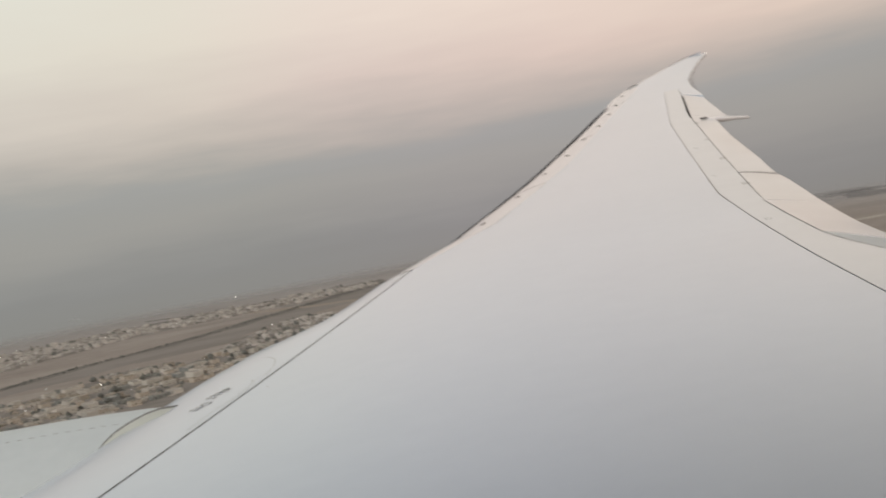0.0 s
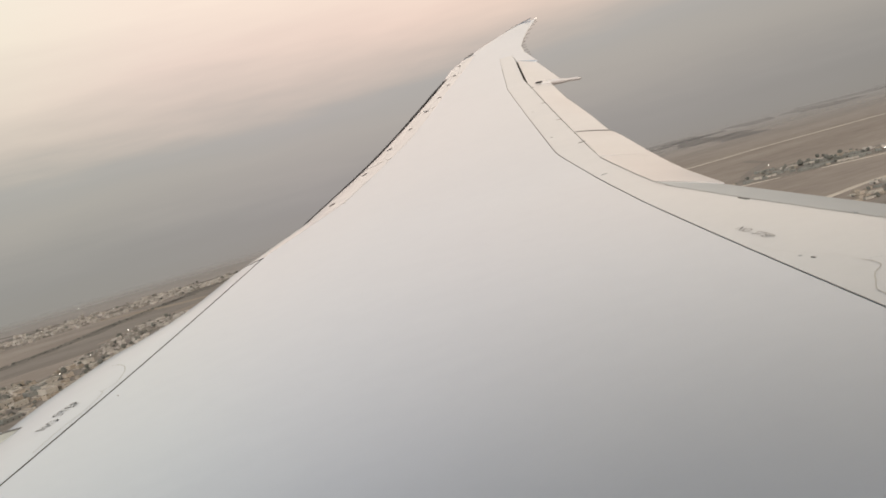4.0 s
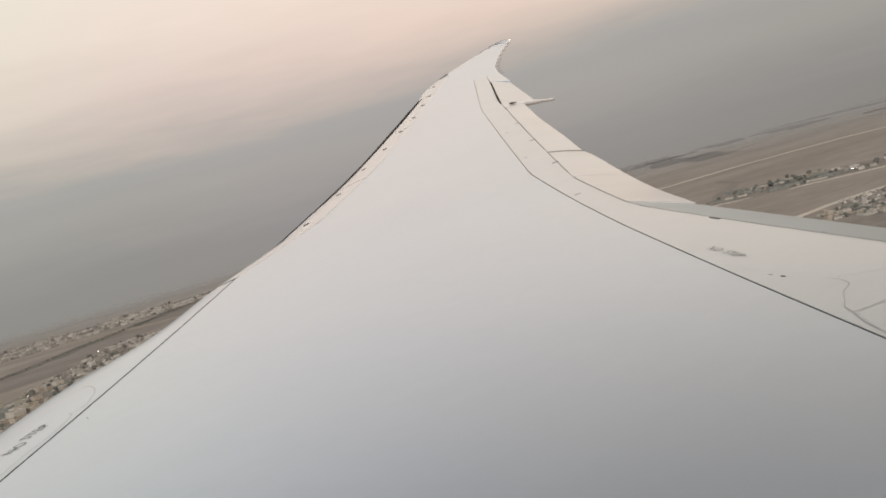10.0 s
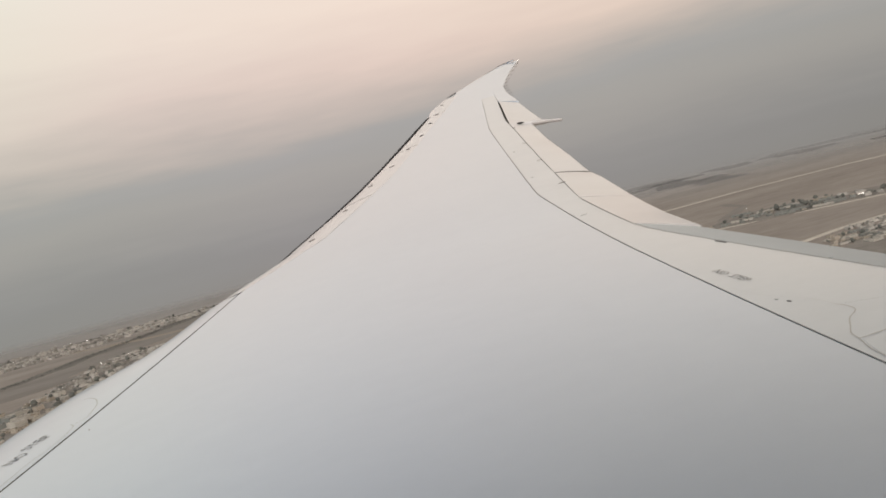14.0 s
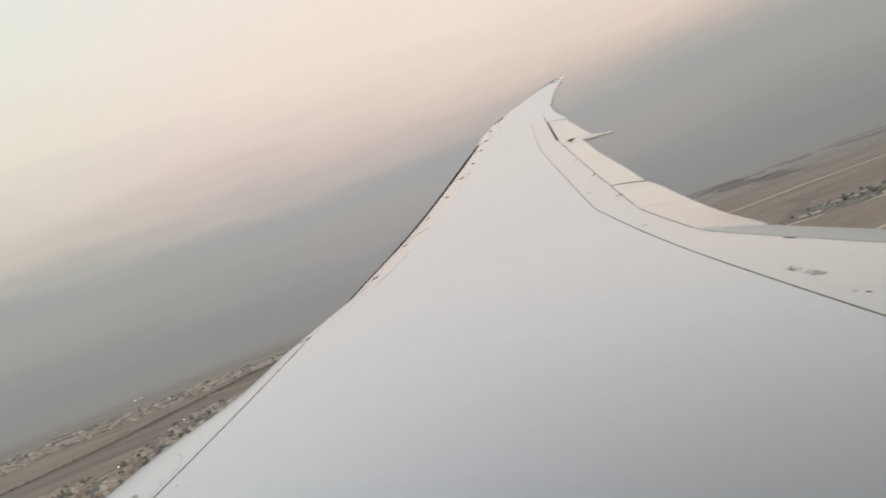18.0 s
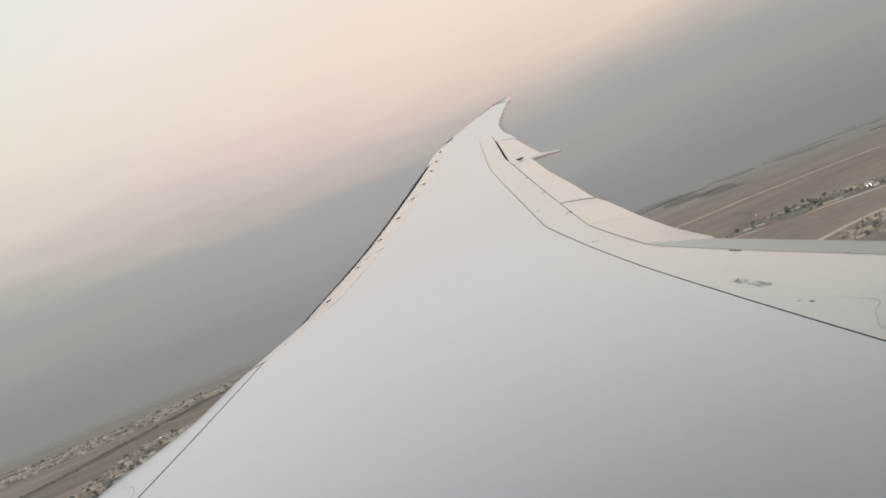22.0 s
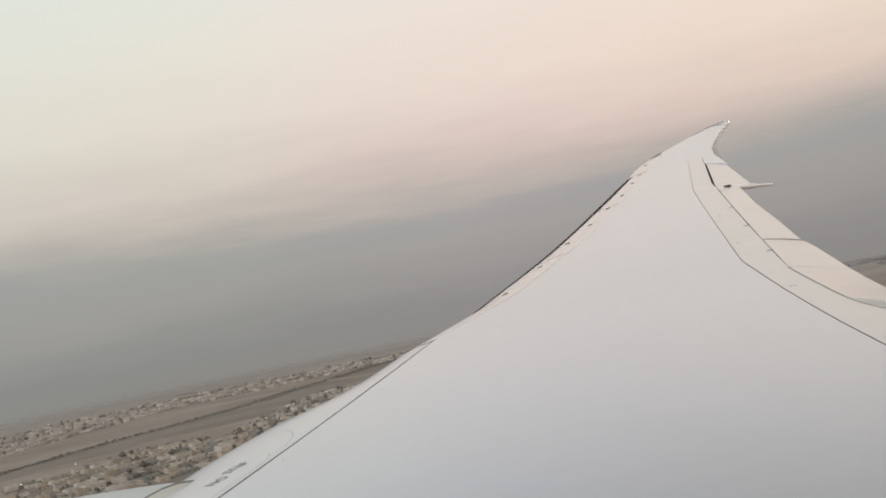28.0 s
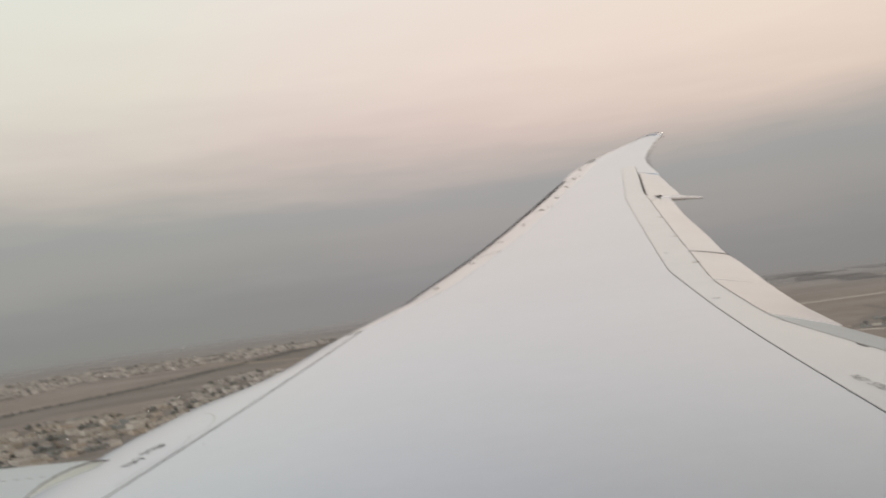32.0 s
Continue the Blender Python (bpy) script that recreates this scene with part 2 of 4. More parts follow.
DESERT = material("dry_earth", (0.259, 0.219, 0.191), (0.383, 0.332, 0.294), rough=0.95, scale=0.0045, fine=0.05, bump=0.0, stretch=(0.45, 1, 1), spread=(0.36, 0.64), thin=HAZE_FADE)

# ---- the aircraft: x aft, y outboard, z up in its own frame; it leans against the level ground ----
AIR = pose(0, 0, 0, -3.30, -6.388, 0.184)


def lerp(knots, v):
    if v <= knots[0][0]:
        (a, p), (b, q) = knots[0], knots[1]
    elif v >= knots[-1][0]:
        (a, p), (b, q) = knots[-2], knots[-1]
    else:
        k = next(i for i in range(len(knots) - 1) if v <= knots[i + 1][0])
        (a, p), (b, q) = knots[k], knots[k + 1]
    return p + (q - p) * (v - a) / (b - a)


def z_crest(y):
    return 0.0787 + 0.1031 * (y - 3) + 0.003175 * (y - 3) ** 2


LE = [(2.6, 1.15), (20.0, 11.9), (23.0, 13.75), (25.6, 15.2), (26.8, 16.1), (27.6, 16.85), (29.0, 18.35), (29.9, 19.35), (30.2, 20.0)]
FRONT = [(2.6, 3.32), (8.45, 6.2), (12.5, 8.22), (13.95, 9.47), (17.5, 11.48), (22.0, 13.78), (26.8, 16.5), (27.6, 17.1), (29.0, 18.5), (29.9, 19.45), (30.2, 20.05)]
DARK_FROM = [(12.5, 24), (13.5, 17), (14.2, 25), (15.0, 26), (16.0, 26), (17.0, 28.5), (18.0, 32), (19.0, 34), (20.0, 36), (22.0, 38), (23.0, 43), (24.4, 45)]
DROP = [(2.6, 0.2), (9.0, 0.18), (9.9, 0.145), (10.4, 0.12), (11.0, 0.15), (11.3, 0.35), (11.7, 0.6), (12.3, 0.68), (14.0, 0.68), (15.0, 0.56), (17.2, 0.43), (19.0, 0.306), (21.0, 0.16), (23.0, 0.06), (24.5, 0.08), (26.0, 0.04), (30.2, 0.04)]
SPAR = [(2.6, 9.5), (5.81, 10.23), (9.15, 10.98), (12.4, 11.76), (19.32, 14.14), (24.18, 16.11)]
HINGE = [(2.6, 11.2), (6.92, 11.35), (9.7, 11.44), (11.69, 11.91), (18.42, 14.27), (19.89, 14.77), (23.02, 16.03), (25.0, 16.8)]
TIP_TE = [(22.0, 15.95), (23.0, 16.35), (25.4, 17.31), (26.6, 17.95), (28.3, 18.94), (30.2, 20.15)]


def z_top(x, y):
    """The upper skin: level over the box, falling to the trailing edge, rounded off before the front line."""
    te = 12.0 + 0.20 * (y - 10.6 + math.sqrt((y - 10.6) ** 2 + 0.6))
    c = max(te - (0.2745 + 0.6864 * (y - 3)), 0.8)
    u = (x - (te - c)) / c
    w = min((u - 0.35) / 0.65, 1.3)
    v = 0.5 * (w + math.sqrt(w * w + 0.05))
    z = z_crest(y) - 0.05 * c * v * v
    f, le = lerp(FRONT, y), lerp(LE, y)
    if x < f:
        w = min((f - x) / max(f - le, 0.05), 1.0)
        z -= lerp(DROP, y) * (1 - math.sqrt(max(1 - w * w, 0.0)))
    return z


def mesh_from(name, bm, mat, smooth=True):
    me = bpy.data.meshes.new(name)
    bmesh.ops.recalc_face_normals(bm, faces=bm.faces)
    bm.to_mesh(me)
    bm.free()
    me.materials.append(mat)
    if smooth:
        me.shade_smooth()
    return me


def part(name, bm, mat, parent, label="", smooth=True):
    ob = new(name, mesh_from(name, bm, mat, smooth))
    ob.parent = parent
    if label:
        ob["label"] = label
    return ob


def thing(name, label, category, at=None, group="", kind=""):
    ob = new(name)
    ob.matrix_world = AIR if at is None else at
    return tagged(ob, label, category, group, kind)


def sheet(points, depth):
    """A panel from rows of points, with edges turned down by depth; depth may be a function of the point."""
    bm = bmesh.new()
    n, m = len(points), len(points[0])
    top = [[bm.verts.new(p) for p in row] for row in points]
    for i in range(n - 1):
        for j in range(m - 1):
            bm.faces.new((top[i][j], top[i + 1][j], top[i + 1][j + 1], top[i][j + 1]))
    rim = [(i, 0) for i in range(n)] + [(n - 1, j) for j in range(1, m)] + [(i, m - 1) for i in range(n - 2, -1, -1)] + [(0, j) for j in range(m - 2, 0, -1)]
    low, edge = {}, {}
    for i, j in rim:
        p = points[i][j]
        edge[i, j] = bm.verts.new(p)
        low[i, j] = bm.verts.new((p[0], p[1], p[2] - depth))
    for k in range(len(rim)):
        a, b = rim[k], rim[(k + 1) % len(rim)]
        bm.faces.new((edge[a], edge[b], low[b], low[a]))
    return bm


def steps(a, b, n):
    return [a + (b - a) * i / n for i in range(n + 1)]


def skin(fore, aft, ya, yb, ny, nx, gap=0.006, lift=0.0, depth=0.05):
    """A skin panel between two lines of the plan."""
    rows = []
    for y in steps(ya, yb, ny):
        x0, x1 = fore(y) + (gap if y < 12.6 else 0.0015), aft(y) - gap
        rows.append([(x, y, z_top(x, y) + lift) for x in steps(x0, x1, nx)])
    return sheet(rows, depth)


def ribbon(path, width, lift=0.003):
    """A thin flat bead of sealant along a path on the upper skin."""
    bm = bmesh.new()
    fine = []
    for (x0, y0), (x1, y1) in zip(path, path[1:]):
        k = max(2, int(math.hypot(x1 - x0, y1 - y0) / 0.15))
        fine += [(x0 + (x1 - x0) * i / k, y0 + (y1 - y0) * i / k) for i in range(k)]
    fine.append(path[-1])
    rings = []
    for i, (x, y) in enumerate(fine):
        a, b = fine[max(i - 1, 0)], fine[min(i + 1, len(fine) - 1)]
        dx, dy = b[0] - a[0], b[1] - a[1]
        d = math.hypot(dx, dy) or 1
        nx, ny = -dy / d * width / 2, dx / d * width / 2
        ring = []
        for s, up in ((-1, lift), (1, lift)):
            px, py = x + nx * s, y + ny * s
            ring.append(bm.verts.new((px, py, z_top(px, py) + up)))
        rings.append(ring)
    for a, b in zip(rings, rings[1:]):
        bm.faces.new((a[0], b[0], b[1], a[1]))
    return bm


def line(knots):
    return lambda y: lerp(knots, y)


wing = thing("airliner_wing", "long white swept airliner wing with raked upturned tip", "airplane wing")

# dark core, seen only in the gaps between panels
rows = []
for y in steps(2.6, 30.1, 90):
    le, te = lerp(LE, y) + 0.12, (min(lerp(HINGE, y) + 0.12, lerp(TIP_TE, y)) if y < 24 else lerp(TIP_TE, y)) - 0.03
    le = min(le, te - 0.05)
    xs = [le + (te - le) * (i / 16) ** 1.3 for i in range(17)]
    ring = [(x, y, z_top(x, y) - 0.045) for x in xs]
    c = te - le
    ring += [(x, y, z_top(x, y) - 0.06 - 0.11 * c * max(math.sin(math.pi * (i / 16) ** 1.0), 0.0)) for i, x in reversed(list(enumerate(xs)))]
    rows.append(ring)
bm = bmesh.new()
vs = [[bm.verts.new(p) for p in r] for r in rows]
for a, b in zip(vs, vs[1:]):
    for k in range(len(a)):
        q = (k + 1) % len(a)
        bm.faces.new((a[k], b[k], b[q], a[q]))
bm.faces.new(vs[0])
bm.faces.new(vs[-1])
part("wing_core", bm, CORE, wing, "dark primed inner structure in the panel gaps")

# main upper skin, one smooth sheet from the root to the tip
part("upper_skin", skin(line(FRONT), line(SPAR), 2.6, 24.18, 230, 56), WHITE, wing, "smooth white upper wing skin")
part("tip_skin", skin(line(FRONT), line(TIP_TE), 24.18, 30.2, 50, 14, gap=0.004), WHITE, wing, "white raked wing tip skin")


def nose(ya, yb, ny, a0=0.0, a1=150.0, scale=1.0, na=14, grow=0.0, lift=0.0):
    """The rounded leading edge between two stations, from the front line round to the underside."""
    rows = []
    for y in steps(ya, yb, ny):
        f, le = lerp(FRONT, y) - (0.012 if y < 12.47 else -0.003), lerp(LE, y) - grow
        zf = z_crest(y)
        d = lerp(DROP, y) * scale + grow
        ring = []
        for a in steps(a0(y) if callable(a0) else a0, a1(y) if callable(a1) else a1, na):
            s, c = math.sin(radians(a)), math.cos(radians(a))
            ring.append((f - (f - le) * s, y, zf - d + d * c + lift))
        rows.append(ring)
    return rows


def open_sheet(rows):
    bm = bmesh.new()
    v = [[bm.verts.new(p) for p in r] for r in rows]
    for a, b in zip(v, v[1:]):
        for k in range(len(a) - 1):
            bm.faces.new((a[k], b[k], b[k + 1], a[k + 1]))
    return bm


part("inboard_leading_edge", open_sheet(nose(2.6, 12.45, 40)), WHITE, wing, "white fixed leading edge by the engine")
for ya, yb in ((12.48, 16.2), (16.23, 20.4), (20.43, 24.4), (24.43, 26.6)):
    dark = yb < 25
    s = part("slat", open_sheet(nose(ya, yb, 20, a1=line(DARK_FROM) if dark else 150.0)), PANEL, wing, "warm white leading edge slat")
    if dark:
        # the nose's shade and the ground's dark reflection are put into its colour
        part("slat_nose", open_sheet(nose(ya, yb, 20, a0=line(DARK_FROM))), COVER_SHADE, s, "slat nose with shade and dark reflection put into its colour")
part("tip_leading_edge", open_sheet(nose(26.62, 30.2, 24, a1=95.0)), WHITE, wing, "white raked tip leading edge")

# fixed trailing panels and spoilers between the rear line and the hinge line
for ya, yb in ((2.6, 12.4), (12.401, 14.8), (14.801, 17.0), (17.001, 19.4)):
    nm = "spoiler" if ya > 12 else "trailing_panel"
    part(nm, skin(line(SPAR), line(HINGE), ya, yb, 24, 8, gap=0.006), REAR, wing, "white spoiler panel" if ya > 12 else "white fixed trailing panel")
part("trailing_panel", skin(line(SPAR), lambda y: lerp(HINGE, y) - 0.004, 19.401, 24.178, 20, 6, gap=0.005), REAR, wing, "white panel before the aileron")


def flap(ya, yb, xte, zte, drop, ny=16, nx=8, gap=0.011, sink=0.01, skew=(0.0, 0.0)):
    rows = []
    for y in steps(ya, yb, ny):
        yt = y + skew[0] + (skew[1] - skew[0]) * (y - ya) / (yb - ya)
        x0, x1 = lerp(HINGE, y) + gap, xte(yt)
        z0, z1 = z_top(x0, y) - sink, zte(yt)
        rows.append([(x0 + (x1 - x0) * u, y + (yt - y) * u, z0 + (z1 - z0) * u + drop * u * (1 - u)) for u in steps(0, 1, nx)])
    return sheet(rows, 0.035)


part("inboard_flap", flap(2.6, 9.9, lambda y: 12.1, lambda y: 0.184 * (y - 7.75), 0.02), FLAP, wing, "grey-white lowered inboard flap")
OUT_X = [(9.9, 12.131), (10.25, 12.188), (10.7, 12.275), (11.3, 12.435), (11.9, 12.605), (12.9, 12.86), (13.5, 13.0), (14.4, 13.296), (17.2, 14.26), (22.1, 16.0)]
OUT_Z = [(9.9, 0.391), (10.25, 0.468), (10.7, 0.557), (11.3, 0.671), (11.9, 0.793), (12.9, 1.05), (13.5, 1.18), (14.4, 1.405), (17.2, 1.927), (22.1, 3.07)]
ote, zte = line(OUT_X), line(OUT_Z)
part("flaperon", flap(9.93, 11.697, ote, zte, 0.03), PANEL, wing, "warm white flaperon")
part("outboard_flap", flap(11.703, 13.49, ote, zte, 0.03, gap=0.007, sink=0.003, skew=(0.0, -0.16)), PANEL, wing, "warm white outboard flap")
part("outboard_flap", flap(13.57, 19.35, ote, zte, 0.03, gap=0.007, sink=0.003, skew=(-0.16, 0.0)), PANEL, wing, "warm white outboard flap")
# dark strip fills the gap and paints in the shadow of the step
part("flap_gap_fill", flap(13.49, 13.57, ote, lambda y: zte(y) + 0.001, 0.032, ny=2, skew=(-0.16, -0.16)), CORE, wing, "dark filler of the flap gap, step shadow included")


def quad_sheet(a0, a1, b0, b1, n, m, fit=False):
    """A panel between two straight edges a0-a1 and b0-b1; fit lays it on the upper skin."""
    rows = []
    for i in range(n + 1):
        p, q = Vector(a0).lerp(Vector(a1), i / n), Vector(b0).lerp(Vector(b1), i / n)
        row = [p.lerp(q, j / m) for j in range(m + 1)]
        rows.append([(v.x, v.y, z_top(v.x, v.y)) for v in row] if fit else [tuple(v) for v in row])
    return sheet(rows, 0.035)


part("aileron", quad_sheet((14.80, 19.86, z_top(14.80, 19.86)), (16.05, 22.99, z_top(16.05, 22.99)), (15.35, 19.40, 2.31), (16.20, 22.27, 3.12), 16, 6), PANEL, wing, "warm white aileron with a dark hinge gap")
part("aileron_end_panel", quad_sheet((lerp(HINGE, 19.37) + 0.012, 19.37, z_top(14.6, 19.37)), (14.795, 19.83, z_top(14.795, 19.83)), (15.29, 19.34, 2.30), (15.335, 19.385, 2.308), 6, 6), PANEL, wing, "small white panel beside the aileron")
part("aft_tip_panel", quad_sheet((lerp(HINGE, 23.03) + 0.004, 23.03, 0), (lerp(HINGE, 24.18), 24.18, 0), (16.24, 22.31, 0), (lerp(TIP_TE, 24.18), 24.18, 0), 8, 6, True), WHITE, wing, "white panel outboard of the aileron")

# ---- fuselage side, just behind the camera ----
fuselage = thing("fuselage", "white airliner fuselage at the wing root", "airplane body")
bm = bmesh.new()
vs = []
for x in steps(-14, 26, 40):
    vs.append([bm.verts.new((x, 2.70 * math.sin(radians(a)), 1.15 + 2.82 * math.cos(radians(a)))) for a in range(0, 360, 5)])
for a, b in zip(vs, vs[1:]):
    for k in range(len(a)):
        q = (k + 1) % len(a)
        bm.faces.new((a[k], b[k], b[q], a[q]))
bm.faces.new(vs[0])
bm.faces.new(vs[-1])
part("hull", bm, WHITE, fuselage, "white painted fuselage skin")

# ---- engine: cowl and strut ahead of the wing ----
engine = thing("jet_engine", "pale engine cowl under the wing's leading edge", "jet engine")
prof = [(0.0, 1.45), (0.4, 1.65), (1.3, 1.82), (2.8, 1.86), (4.33, 1.685), (5.0, 1.595), (5.63, 1.49), (6.4, 1.28), (7.0, 1.05)]
bm = bmesh.new()
vs = []
for x in steps(0.0, 7.0, 34):
    r = lerp(prof, x)
    vs.append([bm.verts.new((x, 10.5 + r * math.sin(radians(a)), -0.62 + r * math.cos(radians(a)))) for a in range(0, 360, 8)])
for a, b in zip(vs, vs[1:]):
    for k in range(len(a)):
        q = (k + 1) % len(a)
        bm.faces.new((a[k], b[k], b[q], a[q]))
cowl = part("cowl", bm, COWL, engine, "pale blue-white painted engine cowl")


# dashes of fasteners along the cowl's upper side
for k in range(44):
    x = 2.2 + 0.092 * k
    bm = bmesh.new()
    a0 = radians(-14)
    ring = []
    for xx, aa in ((x, a0 - 0.0035), (x + 0.04, a0 - 0.0035), (x + 0.04, a0 + 0.0035), (x, a0 + 0.0035)):
        r = lerp(prof, xx) + 0.004
        ring.append(bm.verts.new((xx, 10.5 + r * math.sin(aa), -0.62 + r * math.cos(aa))))
    bm.faces.new(ring)
    part("fastener", bm, FAINT, cowl)

# strut fairing swelling over the leading edge, with a dark seal round it
ARC = [(5.26, 0.56), (5.31, 0.65), (5.355, 0.715), (5.43, 0.775), (5.55, 0.835), (5.67, 0.87), (5.80, 0.895), (5.92, 0.90), (6.05, 0.88), (6.2, 0.82)]
rows = []
for x in steps(5.26, 6.2, 30):
    zt = lerp(ARC, x)
    rows.append([(x + 0.015 * k, 9.75 - 0.08 * k, zt - 0.012 * k - 0.004 * k * k) for k in range(6)])
strut = part("strut_fairing", sheet(rows, 0.3), STRUT, engine, "olive-grey strut fairing at the leading edge")
rows = [[(x, 9.765, lerp(ARC, x) - 0.004), (x, 9.755, lerp(ARC, x) + 0.010), (x, 9.745, lerp(ARC, x) + 0.006), (x, 9.735, lerp(ARC, x) - 0.008)] for x in steps(5.26, 6.2, 30)]
part("seal", open_sheet(rows), SEAL, strut, "dark rubber seal")

# ---- marks and small parts on the wing ----
def smooth_path(path, n=5):
    """The path as a smooth curve through its points."""
    ext = [path[0]] + path + [path[-1]]
    out = []
    for p0, p1, p2, p3 in zip(ext, ext[1:], ext[2:], ext[3:]):
        for k in range(n):
            u = k / n
            out.append(tuple(0.5 * (2 * b + (c - a) * u + (2 * a - 5 * b + 4 * c - d) * u * u + (3 * b - a - 3 * c + d) * u ** 3) for a, b, c, d in zip(p0, p1, p2, p3)))
    return out + [path[-1]]


for path, w, mat in (
    ([(10.71, 6.65), (10.72, 6.59), (10.69, 6.50), (10.59, 6.43), (10.50, 6.33), (10.43, 6.25), (10.40, 6.17), (10.34, 6.05), (10.29, 5.89), (10.1, 5.3)], 0.006, FAINT),
    ([(10.64, 7.41), (10.63, 7.17), (10.67, 6.98), (10.72, 6.81), (10.71, 6.65)], 0.003, SCUFF),
    ([(10.40, 6.17), (10.57, 6.17), (11.0, 6.2), (11.3, 6.22)], 0.007, FAINT),
):
    part("sealant_line", ribbon(smooth_path(path), w), mat, wing, "thin grey sealant line")


def patch(x, y, lx, ly, turn, mat, name, label="", owner=None, lift=0.004):
    """A small low plate on the skin, rounded at its corners."""
    bm = bmesh.new()
    c, s_ = math.cos(radians(turn)), math.sin(radians(turn))
    top, low = [], []
    for a in range(0, 360, 30):
        u, v = math.cos(radians(a)), math.sin(radians(a))
        u, v = math.copysign(abs(u) ** 0.5, u) * lx / 2, math.copysign(abs(v) ** 0.5, v) * ly / 2
        px, py = x + u * c - v * s_, y + u * s_ + v * c
        top.append(bm.verts.new((px, py, z_top(px, py) + lift)))
        low.append(bm.verts.new((px, py, z_top(px, py) - 0.004)))
    bm.faces.new(top)
    for k in range(12):
        q = (k + 1) % 12
        bm.faces.new((low[k], low[q], top[q], top[k]))
    return part(name, bm, mat, owner or wing, label)


for x, y, lx, ly, turn in ((11.37, 8.5, 0.02, 0.13, 0), (10.63, 6.9, 0.012, 0.028, 10), (6.80, 9.31, 0.007, 0.012, 0)):
    patch(x, y, lx, ly, turn, SEAL, "access_plug", "small dark access plug")
for x, y, lx, ly in ((12.245, 12.72, 0.11, 0.022), (12.94, 14.72, 0.10, 0.024), (13.60, 16.60, 0.09, 0.026), (14.36, 18.62, 0.05, 0.03)):
    patch(x, y, lx, ly, 20, SEAL, "spoiler_hinge_slot", "dark spoiler hinge slot")
for x, y, lx, ly in ((12.26, 13.55, 0.05, 0.05), (13.13, 15.98, 0.05, 0.06), (11.47, 10.77, 0.08, 0.03), (10.62, 6.99, 0.014, 0.02), (11.38, 7.43, 0.03, 0.02)):
    patch(x, y, lx, ly, 12, SCUFF, "paint_scuff", "faint grey scuff in the paint", lift=0.003)


def letters(text, x, y, right, size, owner, tall=1.0, thin=0.0):
    """Stencilled letters laid on the skin, reading along the direction right."""
    cu = bpy.data.curves.new("stencil", "FONT")
    cu.body, cu.size, cu.align_x, cu.resolution_u = text, size, "CENTER", 2
    cu.offset, cu.space_character = thin, 1.05
    tmp = bpy.data.objects.new("stencil", cu)
    scene.collection.objects.link(tmp)
    bpy.context.view_layer.update()
    me = bpy.data.meshes.new_from_object(tmp.evaluated_get(bpy.context.evaluated_depsgraph_get()))
    bpy.data.objects.remove(tmp)
    rx, ry = right
    d = math.hypot(rx, ry)
    rx, ry = rx / d, ry / d
    for v in me.vertices:
        px, py = x + v.co.x * rx - v.co.y * tall * ry, y + v.co.x * ry + v.co.y * tall * rx
        v.co = (px, py, z_top(px, py) + 0.004)
    me.materials.append(INK)
    ob = new("stencil_text", me)
    ob.parent = owner
    ob["label"] = "dark grey stencilled words no step"
    return ob


letters("NO", 10.80, 7.76, (-0.13, -1), 0.09, wing, 1.0, -0.0009)
letters("STEP", 10.775, 7.54, (-0.13, -1), 0.09, wing, 1.0, -0.0009)
letters("NO", 6.346, 9.311, (0.27, 0.28), 0.10, wing, 1.75, -0.0006)
letters("STEP", 6.45, 9.546, (0.27, 0.28), 0.10, wing, 1.75, -0.0006)
for path in ([(6.68, 10.40), (6.73, 10.35), (6.79, 10.2), (6.81, 10.01), (6.79, 9.86), (6.75, 9.71), (6.65, 9.64)], [(6.64, 9.69), (6.665, 9.62), (6.66, 9.56), (6.62, 9.43), (6.53, 9.24), (6.43, 9.09), (6.29, 8.78)]):
    part("sealant_line", ribbon(smooth_path(path), 0.009), PALE, wing, "thin grey sealant line")

part("rear_seam", ribbon([(lerp(SPAR, y), y) for y in steps(2.7, 12.4, 30)], 0.0055), SEAM, wing, "dark brown seam of the rear panels")
part("spoiler_seam", ribbon([(lerp(SPAR, y), y) for y in steps(12.4, 24.1, 40)], 0.006), SLOT, wing, "grey-brown seam before the spoilers")
part("front_seam", ribbon([(lerp(FRONT, y) - 0.003, y) for y in steps(2.7, 12.4, 40)], 0.0055), SEAM, wing, "dark brown seam of the leading edge")
part("hinge_seal", ribbon([(lerp(HINGE, y) - 0.014, y) for y in steps(2.7, 11.65, 30)], 0.006), SEAL, wing, "dark brown hinge line seal")

# rivets beside the sealant lines
for a, b, n in (((10.75, 6.63), (10.96, 6.53), 9), ((10.39, 6.13), (10.29, 5.91), 7)):
    for k in range(n):
        patch(a[0] + (b[0] - a[0]) * k / n, a[1] + (b[1] - a[1]) * k / n, 0.003, 0.004, 0, SCUFF, "rivet")

# slat details: dark track openings on the strip behind the dark nose
for x, y, lx, ly in ((9.36, 14.28, 0.12, 0.24), (10.18, 15.76, 0.12, 0.24), (11.04, 17.4, 0.13, 0.26), (11.85, 18.74, 0.13, 0.28), (12.68, 20.23, 0.13, 0.30), (13.45, 21.56, 0.13, 0.32), (14.22, 23.04, 0.13, 0.34), (14.84, 24.25, 0.12, 0.36), (15.55, 25.7, 0.11, 0.40)):
    patch(x, y, lx * 0.68, ly * 0.55, -12, SLOT, "slat_track_opening", "dark slat track opening")
patch(16.36, 26.98, 0.5, 0.12, 40, SEAL, "slat_end_rib", "dark end rib of the slat", lift=0.02)
rows = nose(29.0, 29.9, 8, a0=28, a1=100, grow=0.006, na=6, lift=0.006)
part("tip_light_cover", open_sheet(rows), COVER_SHADE, wing, "dark light cover on the tip's leading edge")


